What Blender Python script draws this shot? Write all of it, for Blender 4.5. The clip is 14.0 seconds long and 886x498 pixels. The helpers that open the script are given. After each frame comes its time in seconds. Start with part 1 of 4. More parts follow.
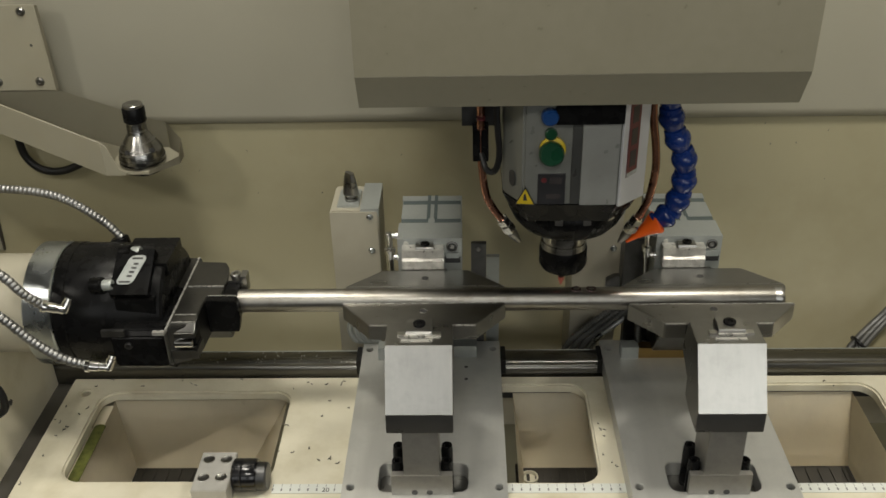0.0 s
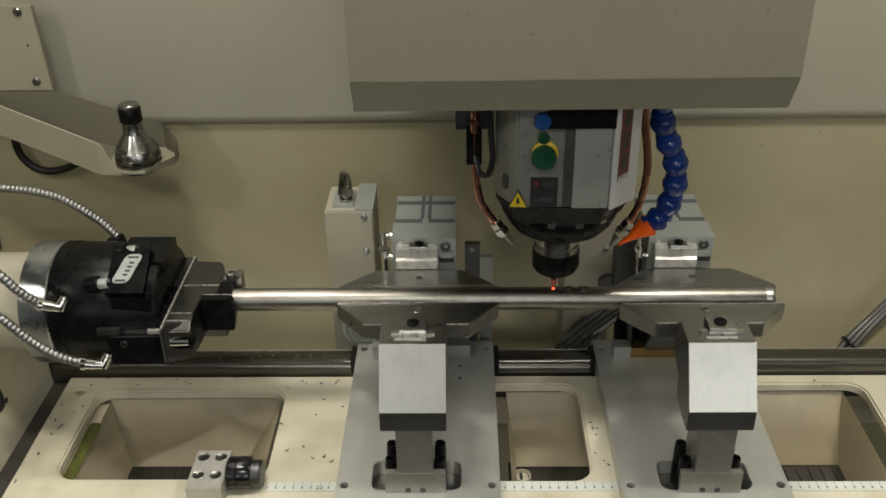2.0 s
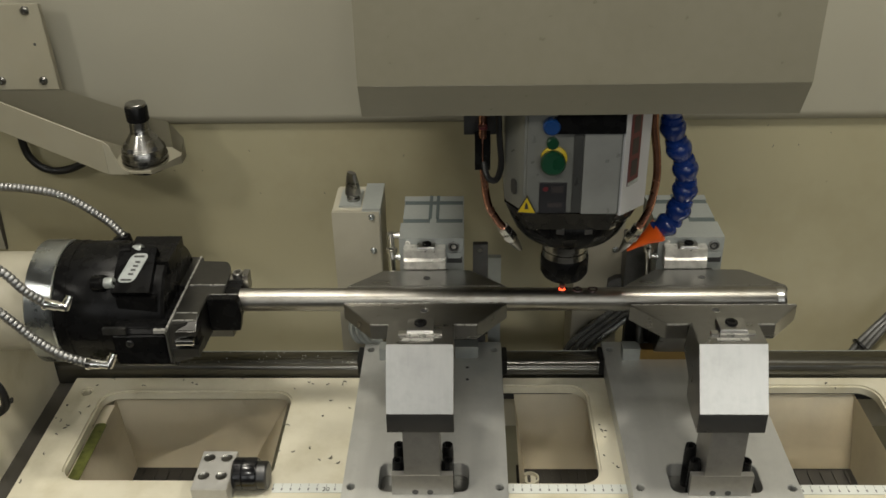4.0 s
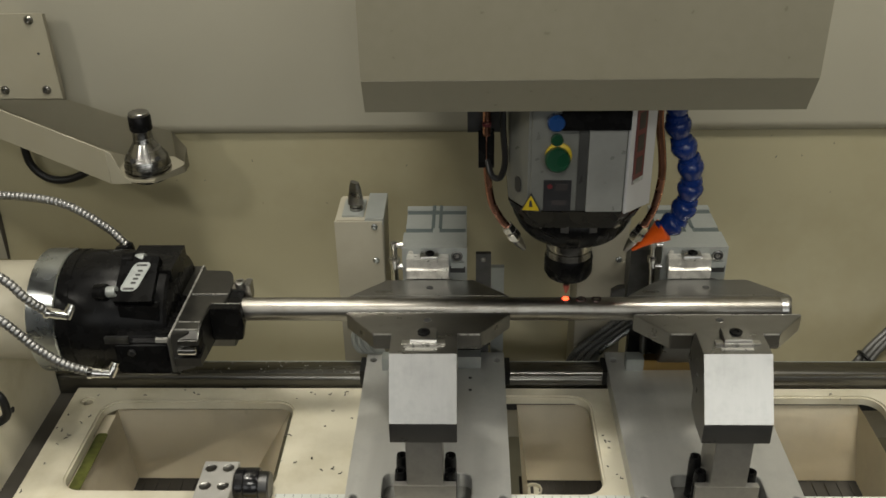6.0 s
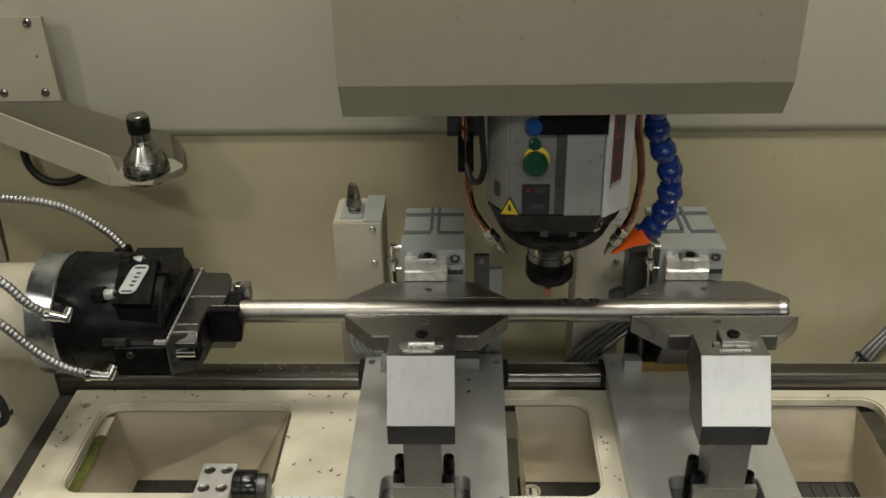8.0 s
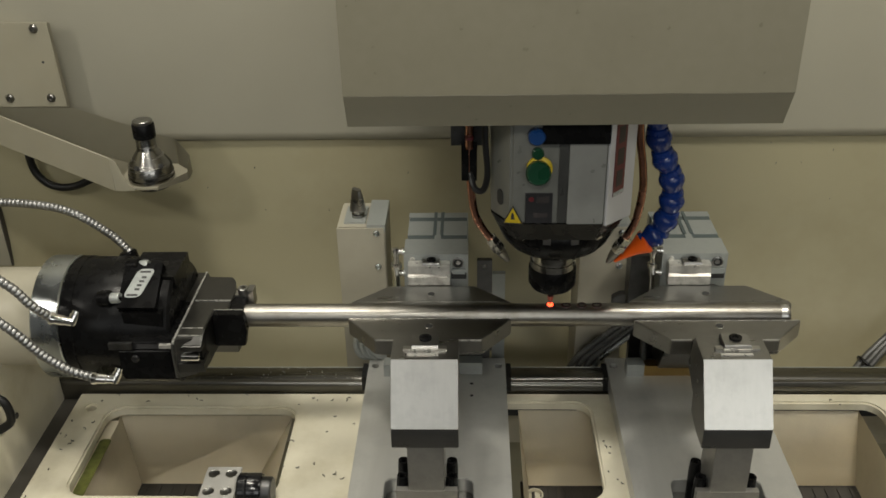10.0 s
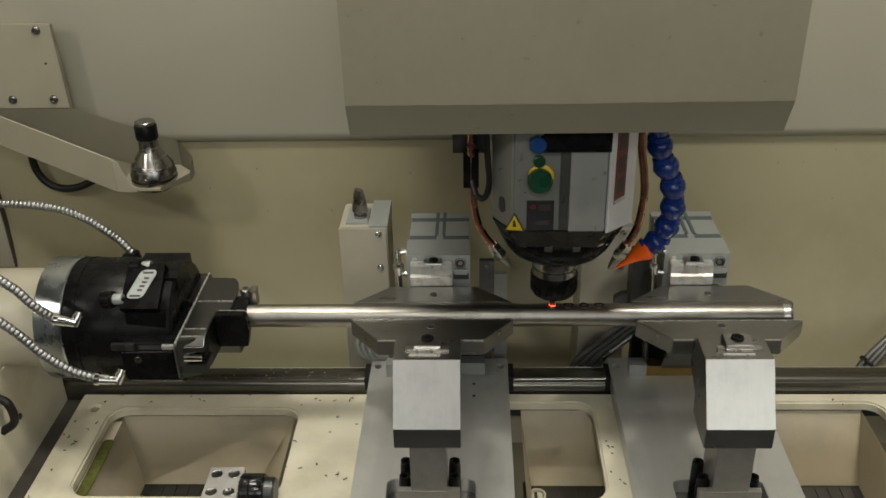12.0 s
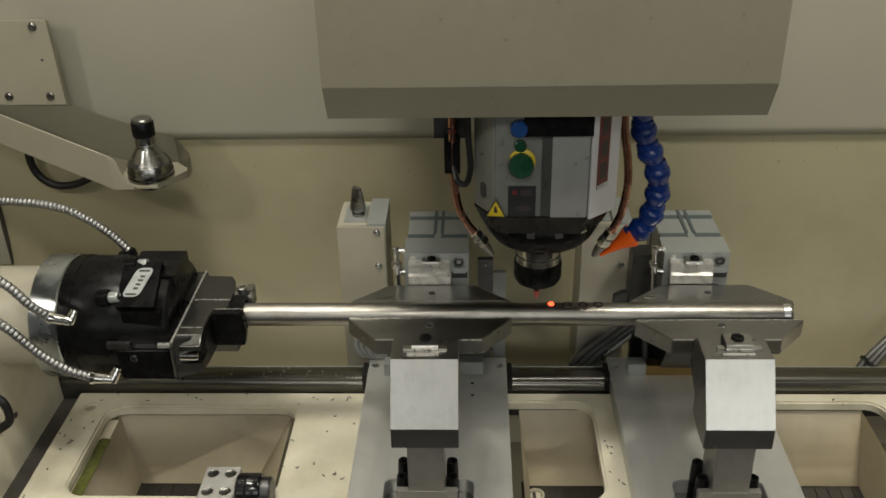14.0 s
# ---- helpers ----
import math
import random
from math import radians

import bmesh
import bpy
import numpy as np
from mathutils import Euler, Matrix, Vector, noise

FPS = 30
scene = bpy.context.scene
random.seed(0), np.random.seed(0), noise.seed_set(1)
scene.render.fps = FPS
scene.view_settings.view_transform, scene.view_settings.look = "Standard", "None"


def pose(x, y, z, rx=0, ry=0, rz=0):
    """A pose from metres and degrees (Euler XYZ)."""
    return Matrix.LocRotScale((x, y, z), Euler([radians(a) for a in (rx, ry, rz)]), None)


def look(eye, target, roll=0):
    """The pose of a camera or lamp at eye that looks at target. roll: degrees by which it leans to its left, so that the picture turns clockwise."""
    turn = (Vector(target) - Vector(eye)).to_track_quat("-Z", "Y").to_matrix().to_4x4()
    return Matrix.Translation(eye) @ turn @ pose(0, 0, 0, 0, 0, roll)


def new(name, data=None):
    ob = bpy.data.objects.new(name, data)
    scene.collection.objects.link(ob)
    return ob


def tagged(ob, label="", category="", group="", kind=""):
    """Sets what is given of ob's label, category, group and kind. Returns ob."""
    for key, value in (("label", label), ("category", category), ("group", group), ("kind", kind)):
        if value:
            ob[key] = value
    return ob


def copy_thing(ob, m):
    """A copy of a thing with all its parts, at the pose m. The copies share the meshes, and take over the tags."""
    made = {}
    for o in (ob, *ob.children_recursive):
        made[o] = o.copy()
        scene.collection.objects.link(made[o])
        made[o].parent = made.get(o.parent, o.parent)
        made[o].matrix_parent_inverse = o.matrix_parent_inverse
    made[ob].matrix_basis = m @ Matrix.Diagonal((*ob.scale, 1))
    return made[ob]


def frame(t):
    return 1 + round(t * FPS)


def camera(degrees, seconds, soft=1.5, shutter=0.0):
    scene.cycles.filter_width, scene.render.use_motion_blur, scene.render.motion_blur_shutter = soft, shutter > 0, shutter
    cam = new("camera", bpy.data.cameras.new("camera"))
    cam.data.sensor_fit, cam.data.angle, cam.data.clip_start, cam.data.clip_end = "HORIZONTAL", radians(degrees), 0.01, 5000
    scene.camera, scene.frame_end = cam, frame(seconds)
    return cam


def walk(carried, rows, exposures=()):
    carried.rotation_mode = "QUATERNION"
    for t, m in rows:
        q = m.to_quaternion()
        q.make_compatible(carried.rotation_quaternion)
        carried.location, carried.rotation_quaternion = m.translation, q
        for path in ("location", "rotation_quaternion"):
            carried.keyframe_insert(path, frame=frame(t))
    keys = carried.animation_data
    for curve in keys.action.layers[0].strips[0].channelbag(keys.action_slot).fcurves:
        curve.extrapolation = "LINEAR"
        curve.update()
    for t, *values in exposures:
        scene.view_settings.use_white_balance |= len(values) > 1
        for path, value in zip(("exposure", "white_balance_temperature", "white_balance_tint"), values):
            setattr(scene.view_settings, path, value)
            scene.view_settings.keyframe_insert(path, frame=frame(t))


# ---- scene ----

from math import sin, cos, pi

cam = camera(50.671, 14.0, soft=1.6, shutter=0.4)
PATH = [
    (0.0, pose(0.0407, -0.7750, 0.7605, 59.878, 1.170, 1.047)),
    (0.5, pose(0.0396, -0.7751, 0.7613, 59.878, 1.147, 1.064)),
    (1.0, pose(0.0398, -0.7781, 0.7623, 59.890, 0.855, 0.844)),
    (1.5, pose(0.0418, -0.7801, 0.7628, 59.933, 0.789, 0.889)),
    (2.0, pose(0.0426, -0.7836, 0.7621, 60.012, 0.916, 0.863)),
    (2.5, pose(0.0397, -0.7852, 0.7606, 60.137, 0.840, 0.789)),
    (3.0, pose(0.0405, -0.7808, 0.7568, 60.105, 0.851, 1.079)),
    (5.5, pose(0.0421, -0.7771, 0.7525, 60.803, 1.057, 1.404)),
    (6.0, pose(0.0390, -0.7776, 0.7500, 61.004, 0.962, 1.411)),
    (6.5, pose(0.0408, -0.7763, 0.7505, 60.904, 1.005, 1.494)),
    (7.0, pose(0.0409, -0.7763, 0.7514, 60.948, 1.076, 1.451)),
    (7.5, pose(0.0413, -0.7775, 0.7517, 60.992, 1.128, 1.358)),
    (8.0, pose(0.0415, -0.7782, 0.7517, 61.062, 1.034, 1.381)),
    (10.5, pose(0.0394, -0.7848, 0.7536, 61.436, 1.087, 1.500)),
    (11.0, pose(0.0414, -0.7824, 0.7524, 61.389, 1.148, 1.541)),
    (11.5, pose(0.0422, -0.7831, 0.7533, 61.304, 1.306, 1.533)),
    (12.0, pose(0.0407, -0.7848, 0.7539, 61.428, 1.240, 1.588)),
    (12.5, pose(0.0392, -0.7844, 0.7540, 61.526, 1.153, 1.684)),
    (13.0, pose(0.0404, -0.7843, 0.7537, 61.540, 1.212, 1.737)),
    (13.5, pose(0.0415, -0.7815, 0.7526, 61.491, 1.234, 1.630)),
    (14.0, pose(0.0423, -0.7782, 0.7511, 61.304, 1.133, 1.640)),
]
walk(cam, PATH)

# ---------------------------------------------------------------- light
world = bpy.data.worlds.new("workshop")
scene.world = world
world.use_nodes = True
world.node_tree.nodes["Background"].inputs[0].default_value = (0.80, 0.84, 0.78, 1)
world.node_tree.nodes["Background"].inputs[1].default_value = 0.10


def area_lamp(name, eye, target, sx, sy, watts, colour):
    data = bpy.data.lights.new(name, "AREA")
    data.shape, data.size, data.size_y, data.energy, data.color = "RECTANGLE", sx, sy, watts, colour
    ob = new(name, data)
    ob.matrix_world = look(eye, target)
    return ob


area_lamp("work_light_left", (-0.27, -0.13, 1.30), (-0.20, 0.0, 0.1), 0.30, 0.07, 6.8, (1.0, 0.95, 0.83))
area_lamp("work_light_rear", (-0.34, 0.34, 1.24), (-0.28, 0.15, 0.0), 0.26, 0.05, 2.2, (1.0, 0.95, 0.83))
area_lamp("work_light_right", (0.74, -0.13, 1.30), (0.62, 0.0, 0.1), 0.30, 0.07, 10.5, (1.0, 0.95, 0.83))
area_lamp("work_light_front", (-0.86, -0.55, 1.00), (0.0, 0.3, 0.1), 0.09, 0.06, 2.5, (1.0, 0.95, 0.84))
# added fill from the front, brightens hoppers and vise plates
area_lamp("front_fill", (0.02, -1.30, 1.50), (0.20, 0.1, 0.0), 0.40, 0.14, 5.6, (1.0, 0.97, 0.87))
# added broad soft fill, unseen, lifts the steel faces
area_lamp("overhead_fill", (0.0, -2.5, 2.55), (0.0, -2.2, 0.0), 4.0, 2.0, 9.0, (1.0, 0.98, 0.90))
# unseen bright panels added behind the camera for the slanted vise faces to reflect
area_lamp("reflect_panel_right", (1.55, -3.9, 1.45), (1.55, 0.0, 1.2), 2.1, 1.5, 24.0, (0.98, 0.99, 0.96))
area_lamp("reflect_panel_left", (-0.70, -3.9, 1.45), (-0.60, 0.0, 1.2), 1.1, 1.5, 9.0, (0.98, 0.99, 0.96))


# ---------------------------------------------------------------- materials
def material(name, colour, rough=0.5, metal=0.0, vary=0.12, scale=40.0, bump=0.0, bump_scale=300.0, stretch=(1, 1, 1),
             stain=None, stain_scale=6.0, stain_amount=0.5, rough_vary=0.1, coat=0.0, spec=0.5, emit=None, power=0.0):
    m = bpy.data.materials.new(name)
    m.use_nodes = True
    nt = m.node_tree
    b = nt.nodes["Principled BSDF"]
    tex = nt.nodes.new("ShaderNodeTexCoord")
    mapping = nt.nodes.new("ShaderNodeMapping")
    mapping.inputs["Scale"].default_value = stretch
    nt.links.new(tex.outputs["Object"], mapping.inputs["Vector"])
    fine = nt.nodes.new("ShaderNodeTexNoise")
    fine.inputs["Scale"].default_value, fine.inputs["Detail"].default_value = scale, 6
    nt.links.new(mapping.outputs[0], fine.inputs["Vector"])
    ramp = nt.nodes.new("ShaderNodeMapRange")
    ramp.inputs[1].default_value, ramp.inputs[2].default_value = 0.25, 0.75
    ramp.inputs[3].default_value, ramp.inputs[4].default_value = 1 - vary, 1 + vary
    nt.links.new(fine.outputs[0], ramp.inputs[0])
    mul = nt.nodes.new("ShaderNodeVectorMath")
    mul.operation = "SCALE"
    mul.inputs[0].default_value = colour
    nt.links.new(ramp.outputs[0], mul.inputs["Scale"])
    out = mul.outputs[0]
    if stain:
        big = nt.nodes.new("ShaderNodeTexNoise")
        big.inputs["Scale"].default_value, big.inputs["Detail"].default_value = stain_scale, 5
        big.inputs["Roughness"].default_value = 0.65
        nt.links.new(tex.outputs["Object"], big.inputs["Vector"])
        pick = nt.nodes.new("ShaderNodeMapRange")
        pick.inputs[1].default_value, pick.inputs[2].default_value = 0.48, 0.78
        pick.inputs[3].default_value, pick.inputs[4].default_value = 0, stain_amount
        nt.links.new(big.outputs[0], pick.inputs[0])
        mix = nt.nodes.new("ShaderNodeMix")
        mix.data_type = "RGBA"
        nt.links.new(pick.outputs[0], mix.inputs[0])
        nt.links.new(out, mix.inputs[6])
        mix.inputs[7].default_value = (*stain, 1)
        out = mix.outputs[2]
    nt.links.new(out, b.inputs["Base Color"])
    rr = nt.nodes.new("ShaderNodeMapRange")
    rr.inputs[1].default_value, rr.inputs[2].default_value = 0.25, 0.75
    rr.inputs[3].default_value, rr.inputs[4].default_value = max(rough - rough_vary, 0.03), min(rough + rough_vary, 1)
    nt.links.new(fine.outputs[0], rr.inputs[0])
    nt.links.new(rr.outputs[0], b.inputs["Roughness"])
    b.inputs["Metallic"].default_value = metal
    b.inputs["Coat Weight"].default_value = coat
    b.inputs["Specular IOR Level"].default_value = spec
    if bump:
        bn = nt.nodes.new("ShaderNodeTexNoise")
        bn.inputs["Scale"].default_value, bn.inputs["Detail"].default_value = bump_scale, 4
        nt.links.new(mapping.outputs[0], bn.inputs["Vector"])
        bp = nt.nodes.new("ShaderNodeBump")
        bp.inputs["Strength"].default_value, bp.inputs["Distance"].default_value = bump, 0.001
        nt.links.new(bn.outputs[0], bp.inputs["Height"])
        nt.links.new(bp.outputs[0], b.inputs["Normal"])
    if emit:
        b.inputs["Emission Color"].default_value = (*emit, 1)
        b.inputs["Emission Strength"].default_value = power
    return m


WALL = material("wall_paint", (0.34, 0.312, 0.205), 0.40, vary=0.05, scale=4, bump=0.05, bump_scale=500, stain=(0.235, 0.20, 0.115), stain_scale=3.6, stain_amount=0.6)
WALL_UP = material("upper_wall_paint", (0.335, 0.32, 0.257), 0.45, vary=0.04, scale=5, bump=0.05, bump_scale=500, stain=(0.29, 0.275, 0.215), stain_scale=3, stain_amount=0.3)
BED = material("bed_paint", (0.66, 0.62, 0.49), 0.38, vary=0.05, scale=18, bump=0.06, bump_scale=420, stain=(0.42, 0.365, 0.22), stain_scale=11, stain_amount=0.6)
HOPPER = material("hopper_paint", (0.78, 0.70, 0.53), 0.36, vary=0.05, scale=15, stain=(0.52, 0.45, 0.32), stain_scale=11, stain_amount=0.4)
BRACKET = material("bracket_paint", (0.30, 0.28, 0.212), 0.42, vary=0.05, scale=20, bump=0.05, stain=(0.31, 0.275, 0.19), stain_scale=12, stain_amount=0.4)
TURNED = material("turned_steel", (0.30, 0.295, 0.28), 0.24, 1.0, vary=0.18, scale=260, stretch=(0.1, 0.1, 1), stain=(0.18, 0.175, 0.16), stain_scale=30, stain_amount=0.4, rough_vary=0.08)
CREAM = material("cream_paint", (0.38, 0.355, 0.28), 0.40, vary=0.05, scale=25, bump=0.05, stain=(0.33, 0.295, 0.21), stain_scale=14, stain_amount=0.4)
COVER = material("cover_paint", (0.215, 0.200, 0.146), 0.36, vary=0.03, scale=90, bump=0.05, bump_scale=900, stain=(0.165, 0.15, 0.105), stain_scale=3.5, stain_amount=0.6)
GROUND = material("ground_steel", (0.47, 0.46, 0.43), 0.31, 1.0, vary=0.03, scale=300, stain=(0.36, 0.35, 0.32), stain_scale=35, stain_amount=0.45, rough_vary=0.02)
# pale steel that paints in the lamp highlights along bevelled edges
EDGE = material("edge_highlight", (0.50, 0.49, 0.46), 0.30, 0.6, vary=0.25, scale=150)
POLISHED = material("polished_steel", (0.42, 0.41, 0.38), 0.29, 1.0, vary=0.035, scale=240, stretch=(1, 0.2, 0.2), stain=(0.27, 0.263, 0.243), stain_scale=26, stain_amount=0.6, rough_vary=0.015)
ARM = material("arm_steel", (0.40, 0.39, 0.365), 0.42, 0.85, vary=0.06, scale=200, bump=0.04, bump_scale=30, stain=(0.24, 0.235, 0.22), stain_scale=30, stain_amount=0.5, rough_vary=0.06)
TUBE = material("tube_steel", (0.32, 0.305, 0.275), 0.38, 1.0, vary=0.22, scale=110, stretch=(0.05, 1, 1), bump=0.12, bump_scale=400, stain=(0.17, 0.155, 0.13), stain_scale=38, stain_amount=0.75, rough_vary=0.10)
JAW = material("jaw_steel", (0.30, 0.294, 0.278), 0.29, 1.0, vary=0.05, scale=60, stretch=(0.3, 1, 1), stain=(0.13, 0.127, 0.12), stain_scale=20, stain_amount=0.35, rough_vary=0.03)
SCRAPED = material("scraped_steel", (0.58, 0.57, 0.53), 0.36, 0.6, vary=0.25, scale=220, bump=0.6, bump_scale=330, stain=(0.20, 0.19, 0.17), stain_scale=110, stain_amount=0.9, rough_vary=0.12)
SLIDE = material("slide_steel", (0.13, 0.128, 0.122), 0.33, 1.0, vary=0.08, scale=180, stain=(0.085, 0.083, 0.078), stain_scale=24, stain_amount=0.5, rough_vary=0.06)
MID = material("mid_steel", (0.36, 0.355, 0.34), 0.30, 1.0, vary=0.05, scale=260, stain=(0.22, 0.215, 0.20), stain_scale=40, stain_amount=0.5, rough_vary=0.04)
PLATE = material("plate_steel", (0.515, 0.515, 0.49), 0.38, 0.5, vary=0.06, scale=70, stretch=(1, 0.08, 1), bump=0.03, bump_scale=25, stain=(0.36, 0.37, 0.362), stain_scale=17, stain_amount=0.6, rough_vary=0.07)
DARKSTEEL = material("dark_steel", (0.10, 0.10, 0.10), 0.38, 1.0, vary=0.2, scale=80)
BLACK = material("black_oxide", (0.005, 0.005, 0.0053), 0.27, 0.0, vary=0.3, scale=60, bump=0.05, stain=(0.010, 0.0095, 0.008), stain_scale=18, stain_amount=0.5, spec=0.12)
RUBBER = material("black_rubber", (0.010, 0.010, 0.010), 0.42, vary=0.2, spec=0.3)
BLACKGLOSS = material("wet_black_rubber", (0.008, 0.008, 0.009), 0.18, vary=0.3, scale=60, bump=0.15, bump_scale=90, spec=0.5)
HOSEMETAL = material("hose_metal", (0.28, 0.28, 0.275), 0.45, 1.0, vary=0.08)
ALU = material("anodised_aluminium", (0.34, 0.36, 0.345), 0.38, 0.35, vary=0.06, scale=150, bump=0.04, stain=(0.25, 0.27, 0.26), stain_scale=25, stain_amount=0.5)
ALUDARK = material("grey_band", (0.10, 0.125, 0.125), 0.45, 0.3, vary=0.08)
ZINC = material("zinc_plate", (0.50, 0.53, 0.54), 0.28, 1.0, vary=0.16, scale=35, stain=(0.35, 0.38, 0.40), stain_scale=28, stain_amount=0.5)
STOPSTEEL = material("bright_block_steel", (0.52, 0.51, 0.475), 0.38, 0.45, vary=0.06, scale=90, stain=(0.36, 0.345, 0.31), stain_scale=40, stain_amount=0.5)
CHROME = material("chrome", (0.70, 0.69, 0.66), 0.14, 1.0, vary=0.08)
RAIL = material("rail_steel", (0.16, 0.156, 0.144), 0.27, 1.0, vary=0.15, scale=60, stretch=(0.05, 1, 1), bump=0.04, bump_scale=60, stain=(0.14, 0.13, 0.105), stain_scale=25, stain_amount=0.6)
COPPER = material("copper", (0.62, 0.31, 0.21), 0.25, 1.0, vary=0.2, scale=50, stain=(0.25, 0.12, 0.08), stain_scale=40, stain_amount=0.5)
BRASS = material("brass", (0.30, 0.20, 0.075), 0.35, 1.0, vary=0.15)
BLUE = material("blue_plastic", (0.006, 0.028, 0.16), 0.24, 0.0, vary=0.15, scale=70, spec=0.5)
ORANGE = material("orange_plastic", (0.95, 0.135, 0.012), 0.35, vary=0.08)
HEADGREY = material("head_grey", (0.20, 0.205, 0.188), 0.34, 0.3, vary=0.06, scale=90, bump=0.05)
HEADLIGHT = material("head_light_grey", (0.28, 0.285, 0.27), 0.33, 0.3, vary=0.06, scale=60, stain=(0.20, 0.20, 0.185), stain_scale=14, stain_amount=0.5)
GROOVE = material("groove_grey", (0.055, 0.056, 0.053), 0.35, 0.2, vary=0.1)
NOSE = material("nose_steel", (0.50, 0.49, 0.46), 0.16, 1.0, vary=0.2, scale=200, stretch=(0.1, 0.1, 1), stain=(0.12, 0.115, 0.11), stain_scale=45, stain_amount=0.8, rough_vary=0.06)
HEADWHITE = material("head_white", (0.52, 0.52, 0.53), 0.35, 0.0, vary=0.04)
GREEN = material("green_cap", (0.003, 0.040, 0.017), 0.3, vary=0.1)
YELLOW = material("yellow_ring", (0.52, 0.38, 0.015), 0.4, vary=0.08)
BLUECAP = material("blue_cap", (0.006, 0.040, 0.15), 0.3, vary=0.1)
REDLABEL = material("red_label", (0.11, 0.018, 0.022), 0.4, vary=0.1)
LABELBLACK = material("black_label", (0.02, 0.02, 0.022), 0.35, vary=0.1)
LABELGREY = material("grey_print", (0.032, 0.027, 0.027), 0.5)
LABELWHITE = material("white_label", (0.36, 0.38, 0.37), 0.3, vary=0.05)
RULERMAT = material("ruler_tape", (0.66, 0.68, 0.64), 0.4, vary=0.05)
INK = material("ink", (0.03, 0.03, 0.03), 0.5)
TAPEINK = material("tape_ink", (0.20, 0.20, 0.20), 0.5)
GREENSLIME = material("green_residue", (0.11, 0.12, 0.03), 0.35, vary=0.4, scale=120, bump=0.3)
STRIP = material("dark_fill", (0.055, 0.05, 0.042), 0.6, vary=0.2)
OXIDE = material("heat_blued_steel", (0.07, 0.045, 0.045), 0.4, 0.8, vary=0.3, scale=400)
HOT = material("red_hot_steel", (0.30, 0.05, 0.02), 0.5, 0.2, vary=0.3, scale=500, emit=(1.0, 0.07, 0.022), power=4.6)
TIP = material("hot_tool_tip", (0.25, 0.14, 0.11), 0.4, 0.6, vary=0.3, scale=500, emit=(1.0, 0.06, 0.015), power=0.07)
CABLE = material("cable_grey", (0.085, 0.085, 0.08), 0.4, vary=0.2)
CONCRETE = material("shop_concrete", (0.16, 0.155, 0.145), 0.7, vary=0.15, scale=4)
SHOPWALL = material("shop_wall", (0.15, 0.15, 0.14), 0.7, vary=0.08, scale=2)


# ---------------------------------------------------------------- mesh helpers
def mesh_of(bm, name, mat, smooth=True):
    bmesh.ops.recalc_face_normals(bm, faces=bm.faces)
    if smooth:
        for f in bm.faces:
            f.smooth = True
        for e in bm.edges:
            if len(e.link_faces) == 2 and e.calc_face_angle(0) > 0.6:
                e.smooth = False
    me = bpy.data.meshes.new(name)
    bm.to_mesh(me)
    bm.free()
    me.materials.append(mat)
    return me


def part(name, bm, mat, parent=None, label="", at=None):
    ob = new(name, mesh_of(bm, name, mat))
    if parent is not None:
        ob.parent = parent
    if at is not None:
        ob.matrix_basis = at
    return tagged(ob, label)


def thing(name, label, category, group="", kind="", at=(0, 0, 0)):
    ob = new(name)
    ob.location = at
    ob.empty_display_size = 0.02
    return tagged(ob, label, category, group, kind)


def bevel(bm, width, segs=2):
    if width > 0:
        edges = [e for e in bm.edges if len(e.link_faces) == 2 and e.calc_face_angle(0) > 0.5]
        bmesh.ops.bevel(bm, geom=edges, offset=width, segments=segs, affect="EDGES", clamp_overlap=True)
    return bm


def add_box(bm, x0, x1, y0, y1, z0, z1):
    v = [bm.verts.new((x, y, z)) for z in (z0, z1) for y in (y0, y1) for x in (x0, x1)]
    for q in ((0, 2, 3, 1), (4, 5, 7, 6), (0, 1, 5, 4), (1, 3, 7, 5), (3, 2, 6, 7), (2, 0, 4, 6)):
        bm.faces.new([v[i] for i in q])
    return bm


def box(x0, x1, y0, y1, z0, z1, b=0.001, segs=2):
    return bevel(add_box(bmesh.new(), x0, x1, y0, y1, z0, z1), b, segs)


def add_prism(bm, pts, axis, a, b):
    """A polygon extruded along an axis from a to b. pts are the two other coordinates in xyz order."""
    def place(p, v):
        return {"x": (v, p[0], p[1]), "y": (p[0], v, p[1]), "z": (p[0], p[1], v)}[axis]
    lo = [bm.verts.new(place(p, a)) for p in pts]
    hi = [bm.verts.new(place(p, b)) for p in pts]
    n = len(pts)
    bm.faces.new(lo)
    bm.faces.new(hi[::-1])
    for i in range(n):
        bm.faces.new((lo[i], hi[i], hi[(i + 1) % n], lo[(i + 1) % n]))
    return bm


def prism(pts, axis, a, b, bev=0.0008, segs=2):
    bm = add_prism(bmesh.new(), pts, axis, a, b)
    bmesh.ops.recalc_face_normals(bm, faces=bm.faces)
    return bevel(bm, bev, segs)


def frame_of(d):
    d = Vector(d).normalized()
    a = Vector((0, 0, 1)) if abs(d.z) < 0.9 else Vector((1, 0, 0))
    u = d.cross(a).normalized()
    return u, d.cross(u)


